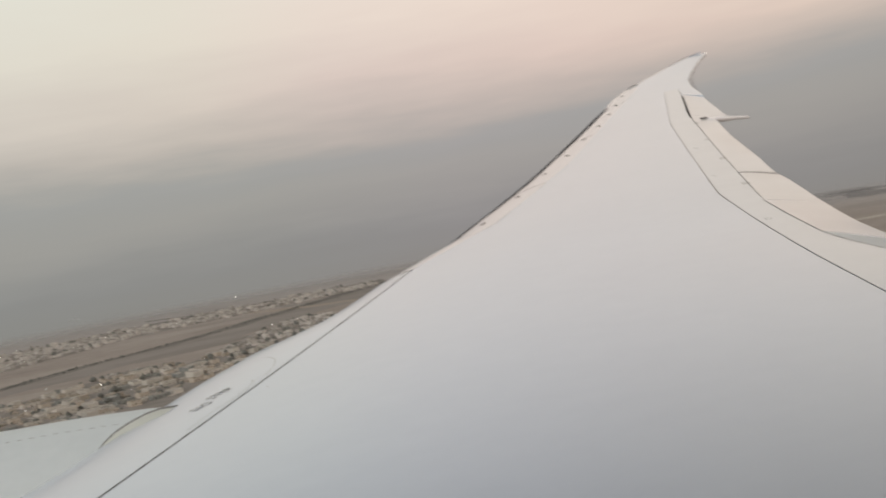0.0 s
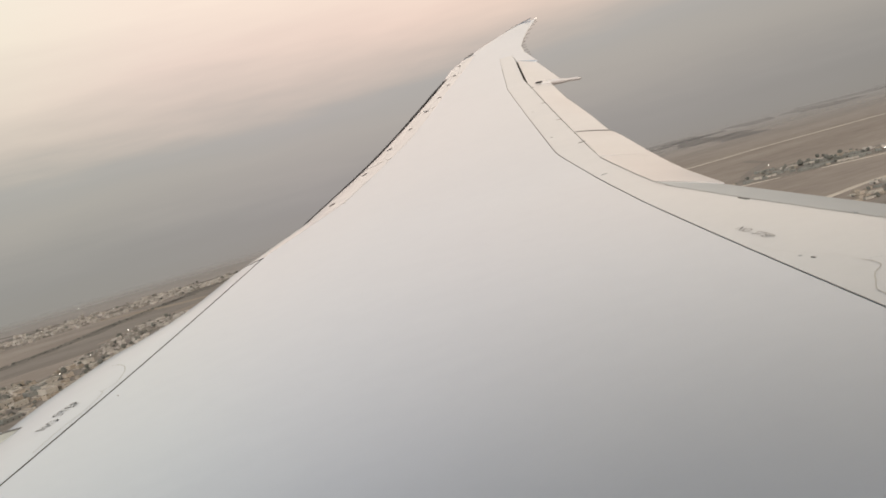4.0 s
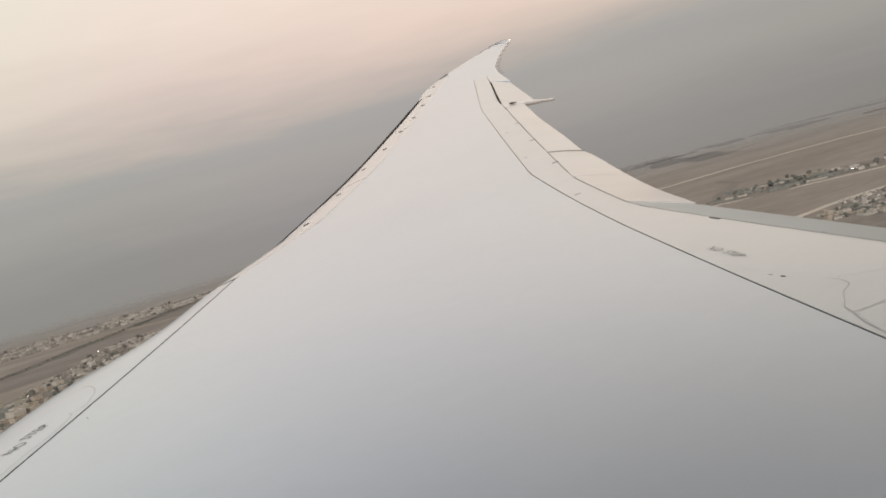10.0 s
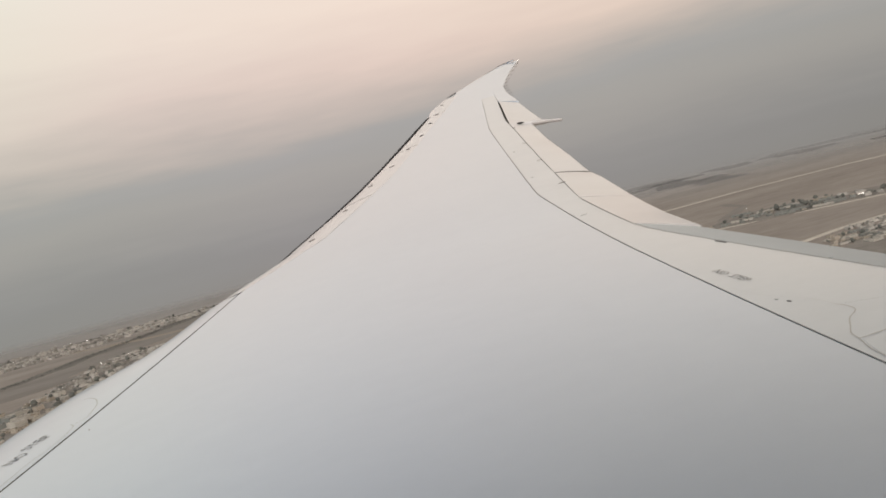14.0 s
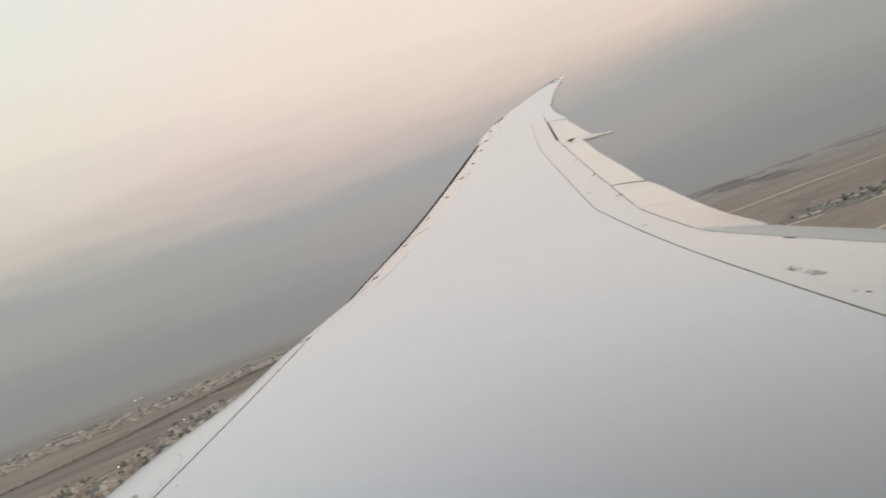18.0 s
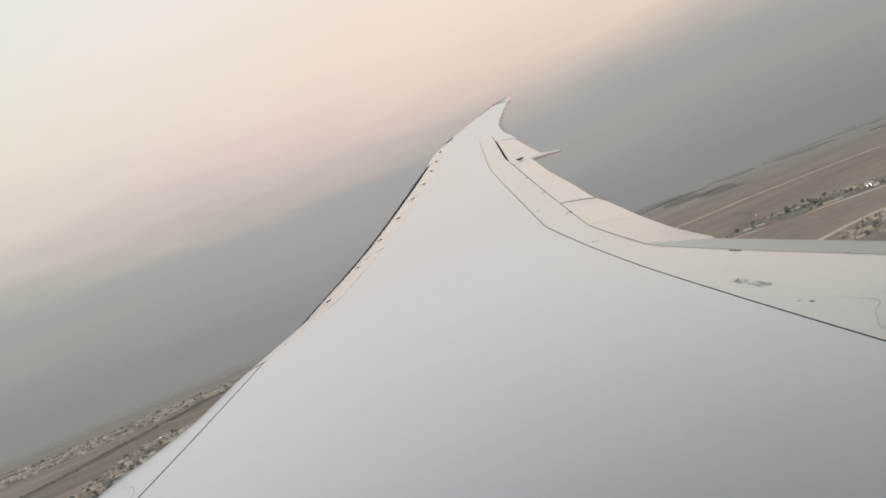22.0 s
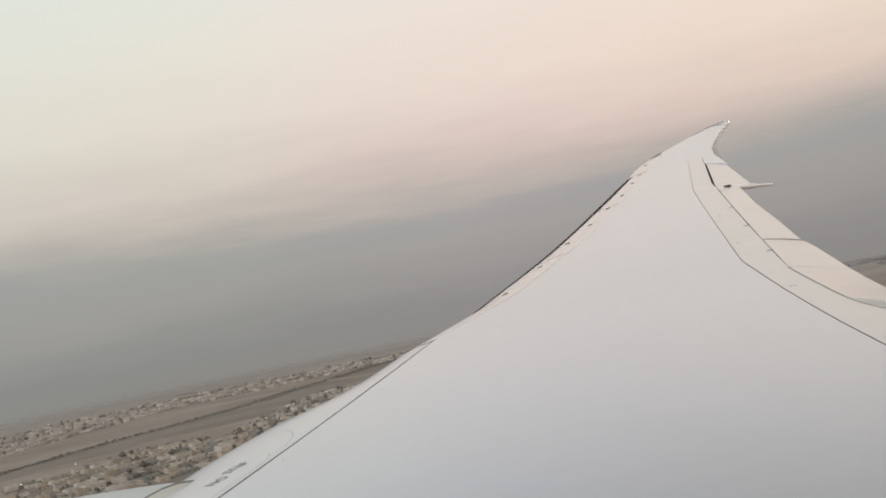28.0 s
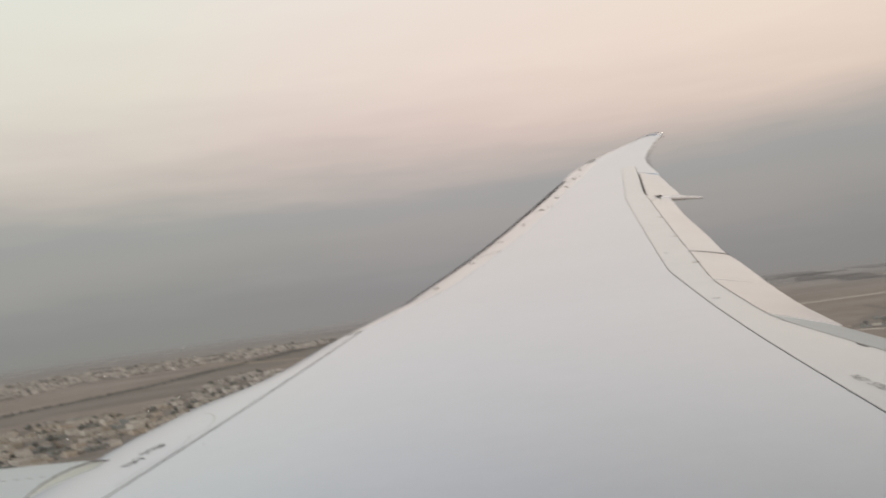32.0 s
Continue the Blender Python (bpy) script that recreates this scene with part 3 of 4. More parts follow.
def rod(a, b, ra, rb, n=6):
    bm = bmesh.new()
    a, b = Vector(a), Vector(b)
    q = (b - a).to_track_quat("Z", "Y")
    r0 = [bm.verts.new(a + q @ Vector((ra * math.cos(2 * math.pi * k / n), ra * math.sin(2 * math.pi * k / n), 0))) for k in range(n)]
    r1 = [bm.verts.new(b + q @ Vector((rb * math.cos(2 * math.pi * k / n), rb * math.sin(2 * math.pi * k / n), 0))) for k in range(n)]
    for k in range(n):
        bm.faces.new((r0[k], r0[(k + 1) % n], r1[(k + 1) % n], r1[k]))
    bm.faces.new(r0[::-1])
    bm.faces.new(r1)
    return bm


for y in (23.5, 24.0, 24.5, 25.0, 25.5, 26.1, 26.7, 27.4, 28.2, 29.0, 29.6):
    x = lerp(TIP_TE, y)
    z = z_top(x, y)
    part("static_wick", rod((x - 0.03, y, z - 0.01), (x + 0.13, y + 0.01, z - 0.015), 0.010, 0.006), SEAL, wing, "thin dark static wick")
bm = bmesh.new()
bmesh.ops.create_icosphere(bm, subdivisions=2, radius=0.0115, matrix=Matrix.Translation((20.12, 30.12, z_top(20.1, 30.1) + 0.02)) @ Matrix.Diagonal((1.6, 1, 0.9, 1)))
part("tip_lamp", bm, LAMP_WHITE, wing, "white lamp at the wing tip")

# flap track fairing: a slim canoe reaching past the trailing edge
bm = bmesh.new()
vs = []
for k in range(15):
    u = k / 14
    w = lerp([(0, 0.02), (0.12, 0.06), (0.35, 0.095), (0.58, 0.078), (0.66, 0.052), (0.96, 0.048), (1, 0.034)], u)
    cx, cz = 14.70 + 0.86 * u, 2.415 - 0.20 * u
    vs.append([bm.verts.new((cx, 19.05 + w * math.cos(a), cz + (0.5 if math.sin(a) > 0 else 0.75) * w * math.sin(a))) for a in steps(0, 2 * math.pi, 16)[:-1]])
for a, b in zip(vs, vs[1:]):
    for k in range(16):
        q = (k + 1) % 16
        bm.faces.new((a[k], b[k], b[q], a[q]))
bm.faces.new(vs[0])
bm.faces.new(vs[-1])
fairing = part("flap_track_fairing", bm, PANEL, wing, "slim white flap track fairing")
# a dark plate on the skin paints the shade of the opening
patch(14.70, 19.05, 0.13, 0.09, 0, COVER_SHADE, "fairing_opening", "dark plate painting the shaded opening before the fairing", fairing, lift=0.012)

# ---- ground ----
GROUND_Z = -216.0
bm = bmesh.new()
bmesh.ops.create_circle(bm, cap_ends=True, segments=128, radius=4960)
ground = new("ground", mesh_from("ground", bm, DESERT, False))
ground.location = (0, 0, GROUND_Z)
tagged(ground, "flat dry brown desert plain turning transparent far off as haze", "ground", kind="structure")

TRACK = material("pale_gravel_road", (0.574, 0.513, 0.444), (0.696, 0.635, 0.557), rough=0.95, scale=0.02, fine=0.2, bump=0, thin=HAZE_FADE)
ASPHALT = material("asphalt_and_scrub", (0.144, 0.131, 0.117), (0.235, 0.211, 0.187), rough=0.95, scale=0.02, fine=0.15, bump=0, thin=HAZE_FADE)
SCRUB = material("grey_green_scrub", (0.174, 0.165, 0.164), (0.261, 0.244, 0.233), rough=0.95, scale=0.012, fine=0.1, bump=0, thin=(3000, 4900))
DUSK_SOIL = material("dark_farm_soil", (0.226, 0.198, 0.178), (0.304, 0.274, 0.248), rough=0.95, scale=0.008, fine=0.08, bump=0, stretch=(0.4, 1, 1), thin=HAZE_FADE)
# brown earth, darkened to paint in the shadows between houses
SHADED_EARTH = material("shade_darkened_earth", (0.208, 0.185, 0.166), (0.306, 0.275, 0.247), rough=0.95, scale=0.03, fine=0.3, bump=0)
PALE_SOIL = material("pale_fallow_soil", (0.313, 0.261, 0.209), (0.4, 0.339, 0.278), rough=0.95, scale=0.01, fine=0.08, bump=0, thin=HAZE_FADE)
PLASTER = material("tan_plaster", (0.305, 0.268, 0.219), (0.464, 0.418, 0.351), rough=0.9, scale=0.15, fine=1.0, bump=0, island=0.55)
PALE_WALL = material("whitewashed_wall", (0.418, 0.39, 0.348), (0.529, 0.501, 0.453), rough=0.9, scale=0.15, fine=1.0, bump=0, island=0.25)
GREY_WALL = material("grey_concrete_wall", (0.174, 0.183, 0.174), (0.278, 0.283, 0.27), rough=0.9, scale=0.15, fine=1.0, bump=0, island=0.3)
FAR_WALL = material("pale_far_plaster", (0.306, 0.287, 0.264), (0.474, 0.448, 0.414), rough=0.9, scale=0.15, fine=1.0, bump=0, island=0.75)
HAZED_PLAIN = material("pale_hazed_plain", (0.332, 0.304, 0.286), (0.392, 0.360, 0.338), rough=0.95, scale=0.003, fine=0.03, bump=0, stretch=(0.4, 1, 1), thin=(3200, 4750))
ROOF = material("dusty_flat_roof", (0.301, 0.273, 0.237), (0.468, 0.436, 0.388), rough=0.95, scale=0.2, fine=1.0, bump=0, island=0.5)
# foliage colour is lightened to put the haze into it
LEAF = material("haze_lightened_foliage", (0.117, 0.122, 0.113), (0.174, 0.174, 0.157), rough=0.9, scale=0.1, fine=1.0, bump=0, island=0.4)
POLE = material("galvanised_pole", (0.3, 0.3, 0.3), (0.4, 0.4, 0.4), rough=0.6)
WHITE_GLOW = glowing("white_glow", (1.0, 0.95, 0.86), 11.0)


def strip(name, path, width, mat, label, category, lift=0.4, wobble=0.0):
    """A road or belt of ground along a path: a low bank with sloping sides."""
    rnd = random.Random(len(path) * 7 + int(width))
    fine = []
    for (x0, y0), (x1, y1) in zip(path, path[1:]):
        k = max(2, int(math.hypot(x1 - x0, y1 - y0) / 40))
        fine += [(x0 + (x1 - x0) * i / k, y0 + (y1 - y0) * i / k) for i in range(k)]
    fine.append(path[-1])
    bm = bmesh.new()
    rings = []
    for i, (x, y) in enumerate(fine):
        a, b = fine[max(i - 2, 0)], fine[min(i + 2, len(fine) - 1)]
        d = math.hypot(b[0] - a[0], b[1] - a[1])
        nx, ny = -(b[1] - a[1]) / d, (b[0] - a[0]) / d
        l = width / 2 * (1 + wobble * (1.4 * noise.noise(Vector((x / 130, y / 130, 1.5))) + 0.5 * rnd.uniform(-1, 1)))
        r = width / 2 * (1 + wobble * (1.4 * noise.noise(Vector((x / 130, y / 130, 7.5))) + 0.5 * rnd.uniform(-1, 1)))
        rings.append([bm.verts.new((x + nx * s, y + ny * s, GROUND_Z + h)) for s, h in ((-l - 1.5, -0.3), (-l, lift), (r, lift), (r + 1.5, -0.3))])
    for a, b in zip(rings, rings[1:]):
        for k in range(3):
            bm.faces.new((a[k], b[k], b[k + 1], a[k + 1]))
    ob = new(name, mesh_from(name, bm, mat, False))
    return tagged(ob, label, category, kind="structure")


strip("field_dark", [(-1500, 1500), (-898, 1930), (-593, 2190), (-420, 2300), (-150, 2700), (100, 3100)], 190, DUSK_SOIL, "belt of dark bare farm soil", "field", 0.2, 0.2)
strip("road_canal", [(-1700, 1330), (-1200, 1760), (-898, 1993), (-726, 2225), (-481, 2440), (-209, 2860), (150, 3400), (500, 4000)], 66, ASPHALT, "dark road lined with scrub", "road", 0.5, 0.6)
strip("field_patch", [(-560, 2130), (-400, 2150), (-330, 2250)], 110, DUSK_SOIL, "dark irrigated field beside the houses", "field", 0.6, 0.3)
strip("road_outer", [(700, 2430), (1100, 2280), (1341, 2222), (1534, 2216), (1692, 2180), (1867, 2130), (2064, 2000), (2900, 1720)], 15, TRACK, "pale straight gravel road over the plain", "road", 0.6, 0.06)
strip("road_middle", [(800, 1700), (1030, 1560), (1125, 1500), (1205, 1440), (1290, 1385), (1700, 1220)], 8, TRACK, "pale gravel track beside the village", "road", 0.6, 0.1)
strip("road_inner", [(700, 1100), (893, 1160), (983, 1180), (1073, 1182), (1600, 1120)], 14, TRACK, "pale gravel road beside the houses", "road", 0.6, 0.08)
strip("wadi_dark", [(990, 1540), (1052, 1605), (1130, 1700), (1283, 1835), (1330, 1990)], 22, DUSK_SOIL, "dark dry stream bed in the plain", "field", 0.4, 0.7)


def lump(bm, x, y, z, r, rnd, flat=0.8):
    """An uneven tree crown of a few facets."""
    ring0 = [bm.verts.new((x + r * rnd.uniform(0.6, 1.1) * math.cos(a), y + r * rnd.uniform(0.6, 1.1) * math.sin(a), z + r * flat * rnd.uniform(-0.1, 0.3))) for a in steps(0, 2 * math.pi, 6)[:-1]]
    ring1 = [bm.verts.new((x + r * rnd.uniform(0.3, 0.7) * math.cos(a + 0.4), y + r * rnd.uniform(0.3, 0.7) * math.sin(a + 0.4), z + r * flat * rnd.uniform(0.7, 1.2))) for a in steps(0, 2 * math.pi, 6)[:-1]]
    low = bm.verts.new((x, y, z - r * 0.8))
    for k in range(6):
        q = (k + 1) % 6
        bm.faces.new((ring0[k], ring0[q], ring1[q], ring1[k]))
        bm.faces.new((ring0[q], ring0[k], low))
    bm.faces.new(ring1)


def inside(poly, x, y):
    hit_ = False
    for (x0, y0), (x1, y1) in zip(poly, poly[1:] + poly[:1]):
        if (y0 > y) != (y1 > y) and x < x0 + (y - y0) * (x1 - x0) / (y1 - y0):
            hit_ = not hit_
    return hit_


def lots(poly, gap, seed, turn, keep):
    """Building lots: an uneven grid of streets inside an outline."""
    rnd = random.Random(seed)
    cx, cy = sum(p[0] for p in poly) / len(poly), sum(p[1] for p in poly) / len(poly)
    c, s_ = math.cos(radians(turn)), math.sin(radians(turn))
    out = []
    for i in range(-45, 46):
        for j in range(-45, 46):
            u, v = (i + rnd.uniform(-0.28, 0.28)) * gap, (j + rnd.uniform(-0.28, 0.28)) * gap * 1.15 + (12 if j % 3 == 0 else 0)
            x, y = cx + u * c - v * s_, cy + u * s_ + v * c
            if inside(poly, x, y) and rnd.random() < keep * (0.45 + 1.1 * noise.noise(Vector((x / 160, y / 160, seed)))+0.35):
                out.append((x, y, turn + rnd.choice((0, 90)) + rnd.uniform(-6, 6), rnd.random()))
    return out


def box(bm, x0, x1, y0, y1, z0, z1, inset=0.0):
    v = [bm.verts.new(p) for p in ((x0, y0, z0), (x1, y0, z0), (x1, y1, z0), (x0, y1, z0), (x0 + inset, y0 + inset, z1), (x1 - inset, y0 + inset, z1), (x1 - inset, y1 - inset, z1), (x0 + inset, y1 - inset, z1))]
    for f in ((0, 3, 2, 1), (4, 5, 6, 7), (0, 1, 5, 4), (1, 2, 6, 5), (2, 3, 7, 6), (3, 0, 4, 7)):
        bm.faces.new([v[k] for k in f])


def house(w, d, h, wall, label):
    """A flat-roofed house: walls, roof slab behind a parapet, a stair room and a yard wall."""
    ob = thing("house", label, "house", Matrix.Identity(4), "village houses")
    bm = bmesh.new()
    box(bm, -w / 2, w / 2, -d / 2, d / 2, -0.5, h, 0.05)
    part("wall", bm, wall, ob, smooth=False)
    bm = bmesh.new()
    for a in ((-w / 2 - 0.2, w / 2 + 0.2, -d / 2 - 0.2, -d / 2 + 0.3), (-w / 2 - 0.2, w / 2 + 0.2, d / 2 - 0.3, d / 2 + 0.2), (-w / 2 - 0.2, -w / 2 + 0.3, -d / 2 + 0.3, d / 2 - 0.3), (w / 2 - 0.3, w / 2 + 0.2, -d / 2 + 0.3, d / 2 - 0.3)):
        box(bm, *a, h - 0.1, h + 0.9)
    part("parapet", bm, wall, ob, smooth=False)
    bm = bmesh.new()
    box(bm, -w / 2 + 0.3, w / 2 - 0.3, -d / 2 + 0.3, d / 2 - 0.3, h - 0.1, h + 0.12)
    part("roof", bm, ROOF, ob, smooth=False)
    bm = bmesh.new()
    box(bm, -w / 2 + 1, -w / 2 + 4.5, -d / 2 + 1, -d / 2 + 4.5, h + 0.1, h + 2.8, 0.05)
    part("stair_room", bm, wall, ob, smooth=False)
    bm = bmesh.new()
    y1 = d / 2 + d * 0.55
    for a in ((-w / 2 - 1, w / 2 + 1, y1, y1 + 0.4), (-w / 2 - 1, -w / 2 - 0.6, d / 2, y1), (w / 2 + 0.6, w / 2 + 1, d / 2, y1)):
        box(bm, *a, -0.5, 2.4)
    part("yard_wall", bm, wall, ob, smooth=False)
    for k in range(3):
        bm = bmesh.new()
        x = -w / 2 + w * (k + 0.7) / 3.4
        box(bm, x - 0.8, x + 0.8, -d / 2 - 0.06, -d / 2 + 0.02, h * 0.35, h * 0.35 + 1.7)
        part("window", bm, CORE, ob, smooth=False)
    return ob


NEAR = [(-960, 1560), (-718, 1735), (-600, 1870), (-539, 1955), (-390, 1880), (-300, 2180), (-225, 2440), (-120, 2440), (-60, 2100), (-200, 1500), (-420, 1250), (-760, 1330)]
FAR = [(-1650, 3000), (-1300, 3150), (-950, 3290), (-620, 3380), (-250, 3430), (60, 3430), (30, 3170), (-180, 3060), (-477, 2960), (-742, 2880), (-922, 2630), (-1070, 2410), (-1400, 2650)]
VILLAGE = [(1020, 1600), (1169, 1690), (1274, 1627), (1310, 1577), (1700, 1250), (1640, 1190), (1240, 1440), (1147, 1480), (1048, 1560)]
VILLAGE_NEAR = [(830, 1010), (960, 1118), (1090, 1125), (1500, 1000), (1300, 700), (860, 860)]
models = [house(21, 15, 7.0, PLASTER, "tan flat-roofed house with a walled yard"), house(27, 17, 8.0, PALE_WALL, "whitewashed flat-roofed house with a walled yard"), house(16, 14, 5.0, PLASTER, "low tan house with a walled yard"), house(34, 16, 6.0, PALE_WALL, "long pale flat-roofed building with a yard"), house(20, 19, 10.5, PLASTER, "tall tan house with a flat roof"), house(30, 13, 6.5, GREY_WALL, "long grey concrete building with a flat roof"), house(18, 15, 8.0, GREY_WALL, "grey concrete house with a walled yard")]


def area(name, poly, mat, label, lift):
    """A flat patch of ground with an uneven outline."""
    rnd = random.Random(len(name))
    bm = bmesh.new()
    edge = []
    for (x0, y0), (x1, y1) in zip(poly, poly[1:] + poly[:1]):
        k = max(1, int(math.hypot(x1 - x0, y1 - y0) / 45))
        edge += [(x0 + (x1 - x0) * i / k + rnd.uniform(-16, 16), y0 + (y1 - y0) * i / k + rnd.uniform(-16, 16)) for i in range(k)]
    top = [bm.verts.new((x, y, GROUND_Z + lift)) for x, y in edge]
    low = [bm.verts.new((x, y, GROUND_Z - 0.3)) for x, y in edge]
    bm.faces.new(top)
    for k in range(len(top)):
        q = (k + 1) % len(top)
        bm.faces.new((low[k], low[q], top[q], top[k]))
    return tagged(new(name, mesh_from(name, bm, mat, False)), label, "ground", kind="structure")


# pale strip of plain beyond the town, ahead and abeam; haze is put into its colour
rnd = random.Random(12)
bm = bmesh.new()
ring = []
for k in range(85):
    a = radians(-64 + k)
    r = 3330 + 320 * noise.noise(Vector((3 * math.cos(a), 3 * math.sin(a), 5.0))) + rnd.uniform(-50, 50) + 1300 * max((k - 70) / 14, 0.0)
    ring.append([bm.verts.new((q * math.sin(a), q * math.cos(a), GROUND_Z + h)) for q, h in ((r - 6, -0.2), (r, 0.1), (4955, 0.1))])
for a, b in zip(ring, ring[1:]):
    for j in range(2):
        bm.faces.new((a[j], b[j], b[j + 1], a[j + 1]))
tagged(new("ground_hazed_strip", mesh_from("ground_hazed_strip", bm, HAZED_PLAIN, False)), "pale far strip of plain, greyed in colour for haze", "ground", kind="structure")
# darker earth under each settlement stands for shadows between its houses
area("ground_near_town", NEAR, SHADED_EARTH, "brown earth under the houses, darkened for the shade between them", 0.9)
area("ground_far_town", FAR, DUSK_SOIL, "dark brown earth under the far town, standing for shade between houses", 0.3)
area("ground_village", VILLAGE, SHADED_EARTH, "brown earth of the village, darkened for shade between houses", 0.9)
area("ground_roadside_village", VILLAGE_NEAR, SHADED_EARTH, "brown earth by the road, darkened for shade between houses", 1.2)
def bearing(a, r):
    """A place on the plain by its bearing from the wing root, in degrees aft of abeam, and its distance."""
    return r * math.sin(radians(a)), r * math.cos(radians(a))


for nm, path, w in (("a", [(27.3, 4000), (28.5, 4085), (30.1, 4190), (31.6, 3620), (33.2, 3650), (34.2, 3330)], 150), ("b", [(33.4, 4080), (34.3, 4117), (35.8, 4128)], 210), ("c", [(36.2, 4150), (37.6, 4126), (39.6, 3997), (40.3, 3950)], 170), ("d", [(41.0, 4300), (42.0, 4434), (44.0, 4648), (47.0, 4700)], 260), ("e", [(42.6, 3750), (43.8, 3766), (46, 3700)], 100), ("h", [(27.0, 3800), (29.0, 3900), (31.0, 4000), (33.0, 4020)], 130), ("i", [(37.0, 4350), (40.0, 4300), (43.0, 4250), (46.0, 4200)], 130), ("g", [(46.0, 2600), (44.6, 2720), (44.2, 2900), (45.5, 3050)], 26)):
    strip("scrub_belt_" + nm, [bearing(*p) for p in path], w, SCRUB, "dark belt of scrub across the plain", "field", 0.5, 0.6)
# streaks of bare soil and tracks on the plain ahead
strip("track_far", [(-880, 3560), (-694, 3401), (-520, 3230), (-406, 3140), (-251, 2957), (-60, 2850)], 30, DUSK_SOIL, "dark winding track on the plain", "road", 0.5, 0.5)
strip("field_bare", [(-430, 3010), (-355, 2940), (-240, 2840), (-148, 2754), (-40, 2700)], 44, PALE_SOIL, "pale bare strip of soil", "field", 0.55, 0.5)
SEEN = [(-940, 1580), (-718, 1735), (-600, 1870), (-539, 1955), (-390, 1880), (-300, 2180), (-225, 2440), (-120, 2440), (-60, 2150), (-130, 1820), (-290, 1530), (-420, 1370), (-580, 1290), (-780, 1400)]
SEEN_VILLAGE = [(1020, 1600), (1169, 1690), (1274, 1627), (1310, 1577), (1500, 1420), (1440, 1320), (1240, 1440), (1147, 1480), (1048, 1560)]
SEEN_ROADSIDE = [(870, 1060), (925, 1145), (1000, 1158), (1085, 1158), (1190, 1145), (1150, 950), (940, 930)]
town_plots = lots(SEEN, 33, 3, 38, 1.25)
village_plots = lots(SEEN_VILLAGE, 30, 5, -34, 1.1)
roadside_plots = lots(SEEN_ROADSIDE, 16, 8, -8, 2.0)
town_plots.sort(key=lambda p: math.hypot(p[0], p[1]))
used = set()
for near_by, count, low, high, mixing in ((town_plots, 215, 0.75, 1.15, 5.6), (village_plots, 36, 0.6, 0.85, 7), (roadside_plots, 46, 0.34, 0.58, 7)):
    for x, y, a, r in near_by[:count]:
        k = (5, 2, 6, 0, 5, 3, 6)[int(r * 7)] if near_by is village_plots else min(int(r * mixing), 6)
        if near_by is village_plots:
            a = -34 + (r * 53 % 1 - 0.5) * 8
        at = pose(x, y, GROUND_Z, 0, 0, a) @ Matrix.Diagonal((1.7, 0.85, 0.85, 1) if near_by is village_plots and k in (3, 5) else (1, 1, 1, 1)) @ Matrix.Scale(low + (high - low) * (r * 37 % 1), 4)
        if k not in used:
            used.add(k)
            models[k].matrix_world = at
        else:
            copy_thing(models[k], at)

# the far town, past counting: blocks with a stair room and a lower wing
bm = bmesh.new()
rnd = random.Random(4)
far_plots = [(p, 1.0) for p in lots(FAR, 26, 11, 38, 1.15) if math.hypot(p[0], p[1]) < 3230 + 260 * p[3]]
far_plots += [(p, 0.9) for p in town_plots[215:] + village_plots[36:]] + [(p, 0.55) for p in roadside_plots[46:]]
for (x, y, a, r), size in far_plots:
    w, d, h = rnd.uniform(11, 26) * size, rnd.uniform(10, 18) * size, rnd.uniform(4, 9) * size
    first = len(bm.verts)
    box(bm, -w / 2, w / 2, -d / 2, d / 2, -0.5, h, 0.05)
    box(bm, -w / 2 + 1, -w / 2 + 4, -d / 2 + 1, -d / 2 + 4, h - 0.1, h + 2.4, 0.05)
    box(bm, w / 2 - 0.1, w / 2 + w * 0.4, -d / 2, d / 4, -0.5, h * 0.55, 0.05)
    m = pose(x, y, GROUND_Z, 0, 0, a)
    bm.verts.ensure_lookup_table()
    for k in range(first, len(bm.verts)):
        bm.verts[k].co = m @ bm.verts[k].co
town = new("far_houses", mesh_from("far_houses", bm, FAR_WALL, False))
tagged(town, "crowded tan flat-roofed houses far off in haze", "houses", kind="stuff")

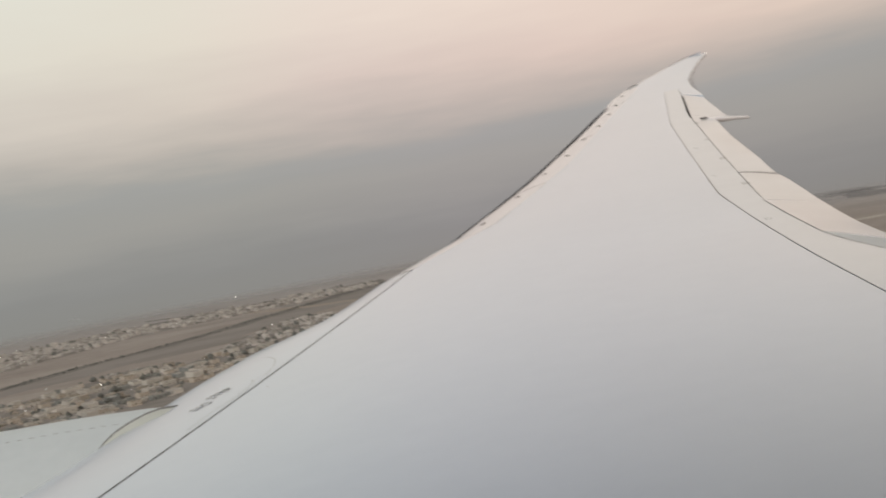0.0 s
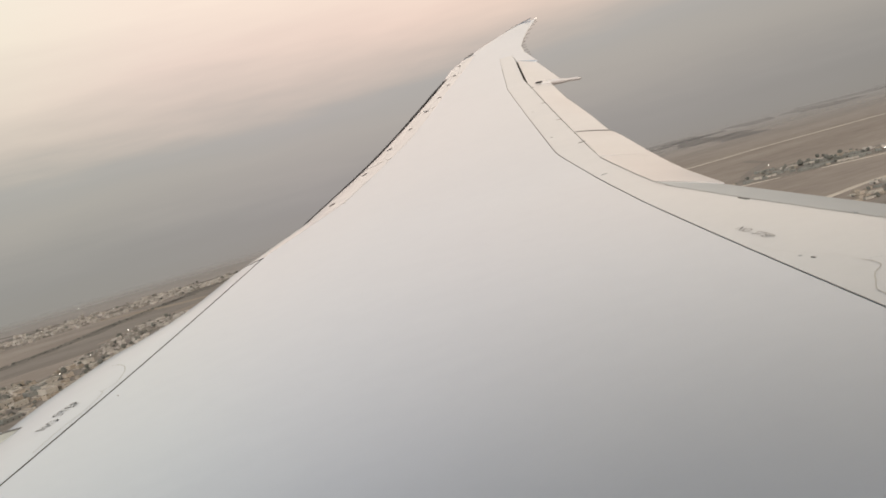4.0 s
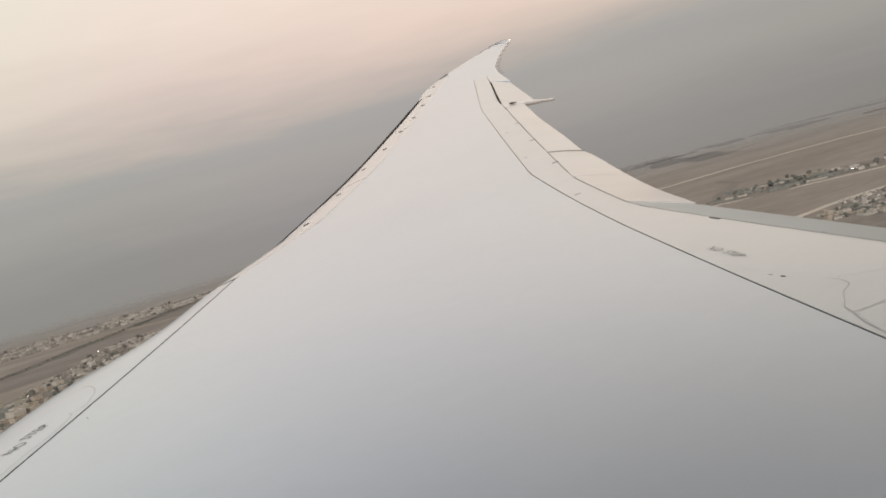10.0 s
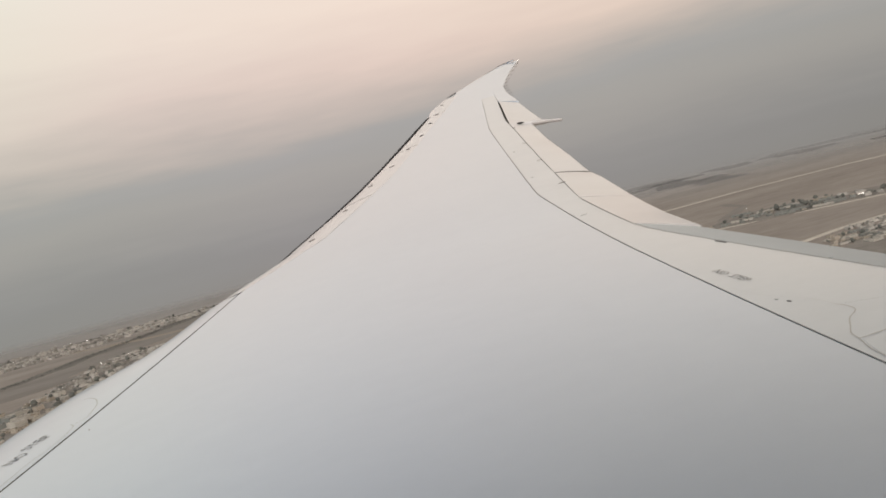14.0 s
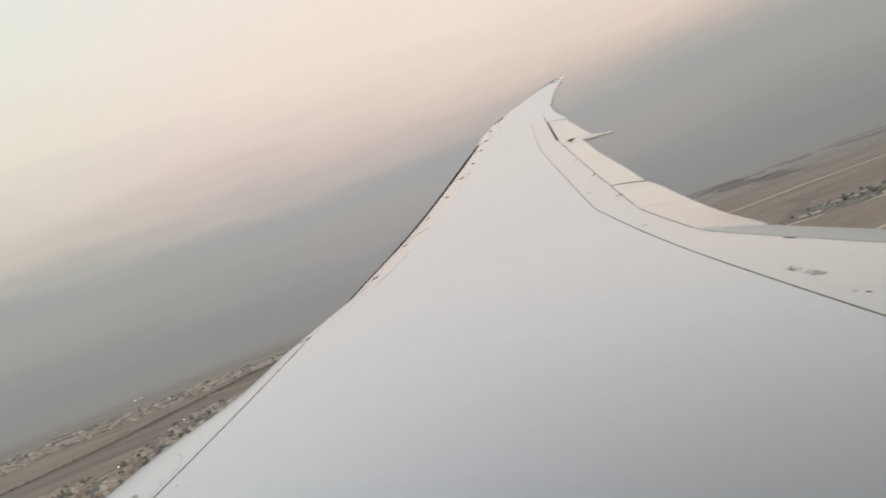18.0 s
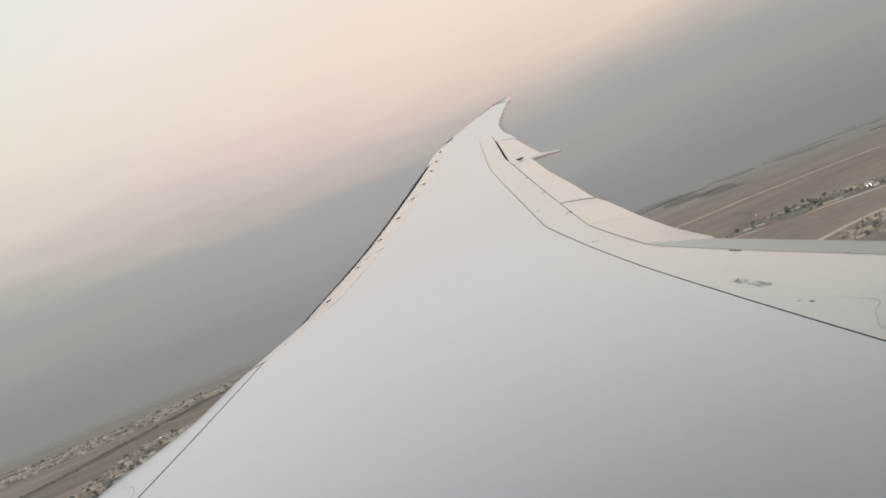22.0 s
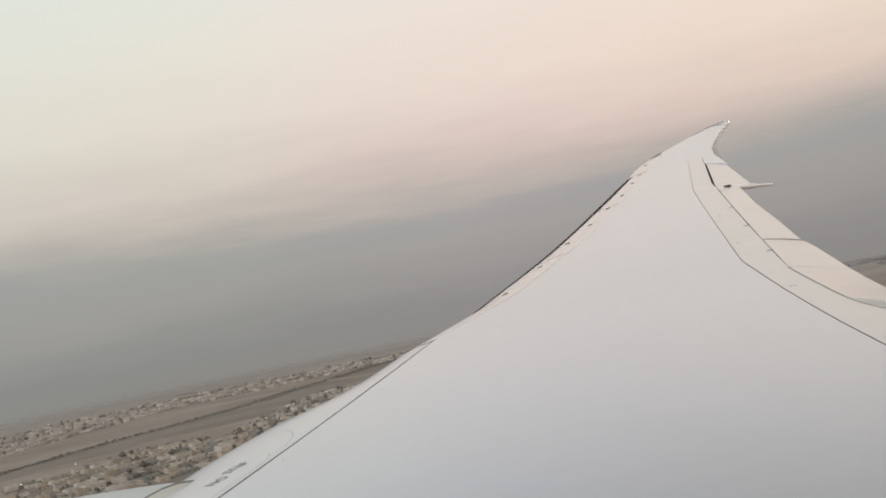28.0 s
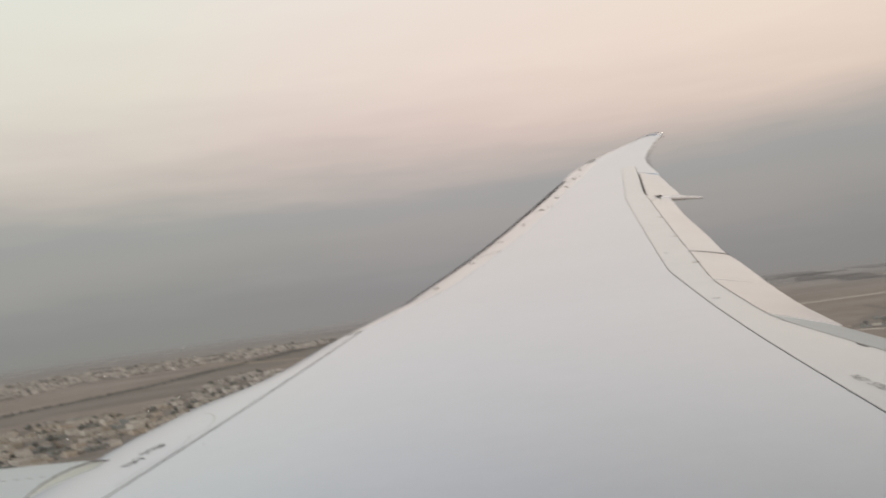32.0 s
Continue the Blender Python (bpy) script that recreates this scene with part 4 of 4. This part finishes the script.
# trees among the houses, along the dark road and out on the plain
bm = bmesh.new()
rnd = random.Random(9)
spots = []
for poly, gap, keep, seed in ((SEEN, 21, 0.62, 21), (FAR, 34, 0.5, 22), (SEEN_VILLAGE, 18, 0.8, 23), (SEEN_ROADSIDE, 13, 0.7, 24)):
    spots += [(x + gap / 2, y + gap / 2, (1.7 + 5.6 * r * r) * (0.6 if gap < 15 else 1.0)) for x, y, a, r in lots(poly, gap, seed, 20, keep)]
for (x0, y0), (x1, y1) in (((-898, 1993), (-726, 2225)), ((-726, 2225), (-481, 2440)), ((-481, 2440), (-209, 2860)), ((-1200, 1760), (-898, 1993)), ((-209, 2860), (150, 3400))):
    spots += [(x0 + (x1 - x0) * u + rnd.gauss(0, 11), y0 + (y1 - y0) * u + rnd.gauss(0, 11), rnd.uniform(1.0, 2.8)) for u in [rnd.random() for _ in range(130)]]
for x, y, r in spots:
    lump(bm, x, y, GROUND_Z + r * 0.75, r * rnd.uniform(0.8, 1.3), rnd, rnd.uniform(0.5, 0.9))
trees = new("scrub_trees", mesh_from("scrub_trees", bm, LEAF, False))
tagged(trees, "dark green scrub and palms among the houses, lightened in colour for haze", "trees", kind="stuff")


# a pole with a glowing white head, one for each bright point
def mast():
    ob = thing("floodlight_mast", "tall pole with a glowing white head", "street lamp", Matrix.Identity(4), "lit masts in the town")
    part("pole", rod((0, 0, -0.5), (0, 0, 13), 0.22, 0.14), POLE, ob)
    bm = bmesh.new()
    box(bm, -0.4, 0.4, -0.4, 0.4, 13, 13.7, 0.12)
    part("glow_head", bm, WHITE_GLOW, ob, "glowing white head", False)
    return ob


first = mast()
# bright points of the town; several of these places are made up
MASTS = [(-1461, 4500), (-1430, 4480), (-586, 3831), (-560, 3840), (-1069, 2653), (-897, 2736), (-337, 1790), (-600, 1540), (-520, 1700), (-980, 2560), (-850, 2900), (-700, 3000), (-1200, 3100), (-450, 3300), (-250, 2250), (-300, 1950), (1165, 1660), (1230, 1395), (1237, 1393), (1010, 1000), (-700, 1650), (-430, 1560), (-655, 1800), (-190, 2300), (-1320, 2790), (-1010, 2700), (-600, 3100), (-380, 3180), (-1180, 2900), (-640, 2980)]
for k, (x, y) in enumerate(MASTS):
    if k == 0:
        first.matrix_world = pose(x, y, GROUND_Z)
    else:
        copy_thing(first, pose(x, y, GROUND_Z))
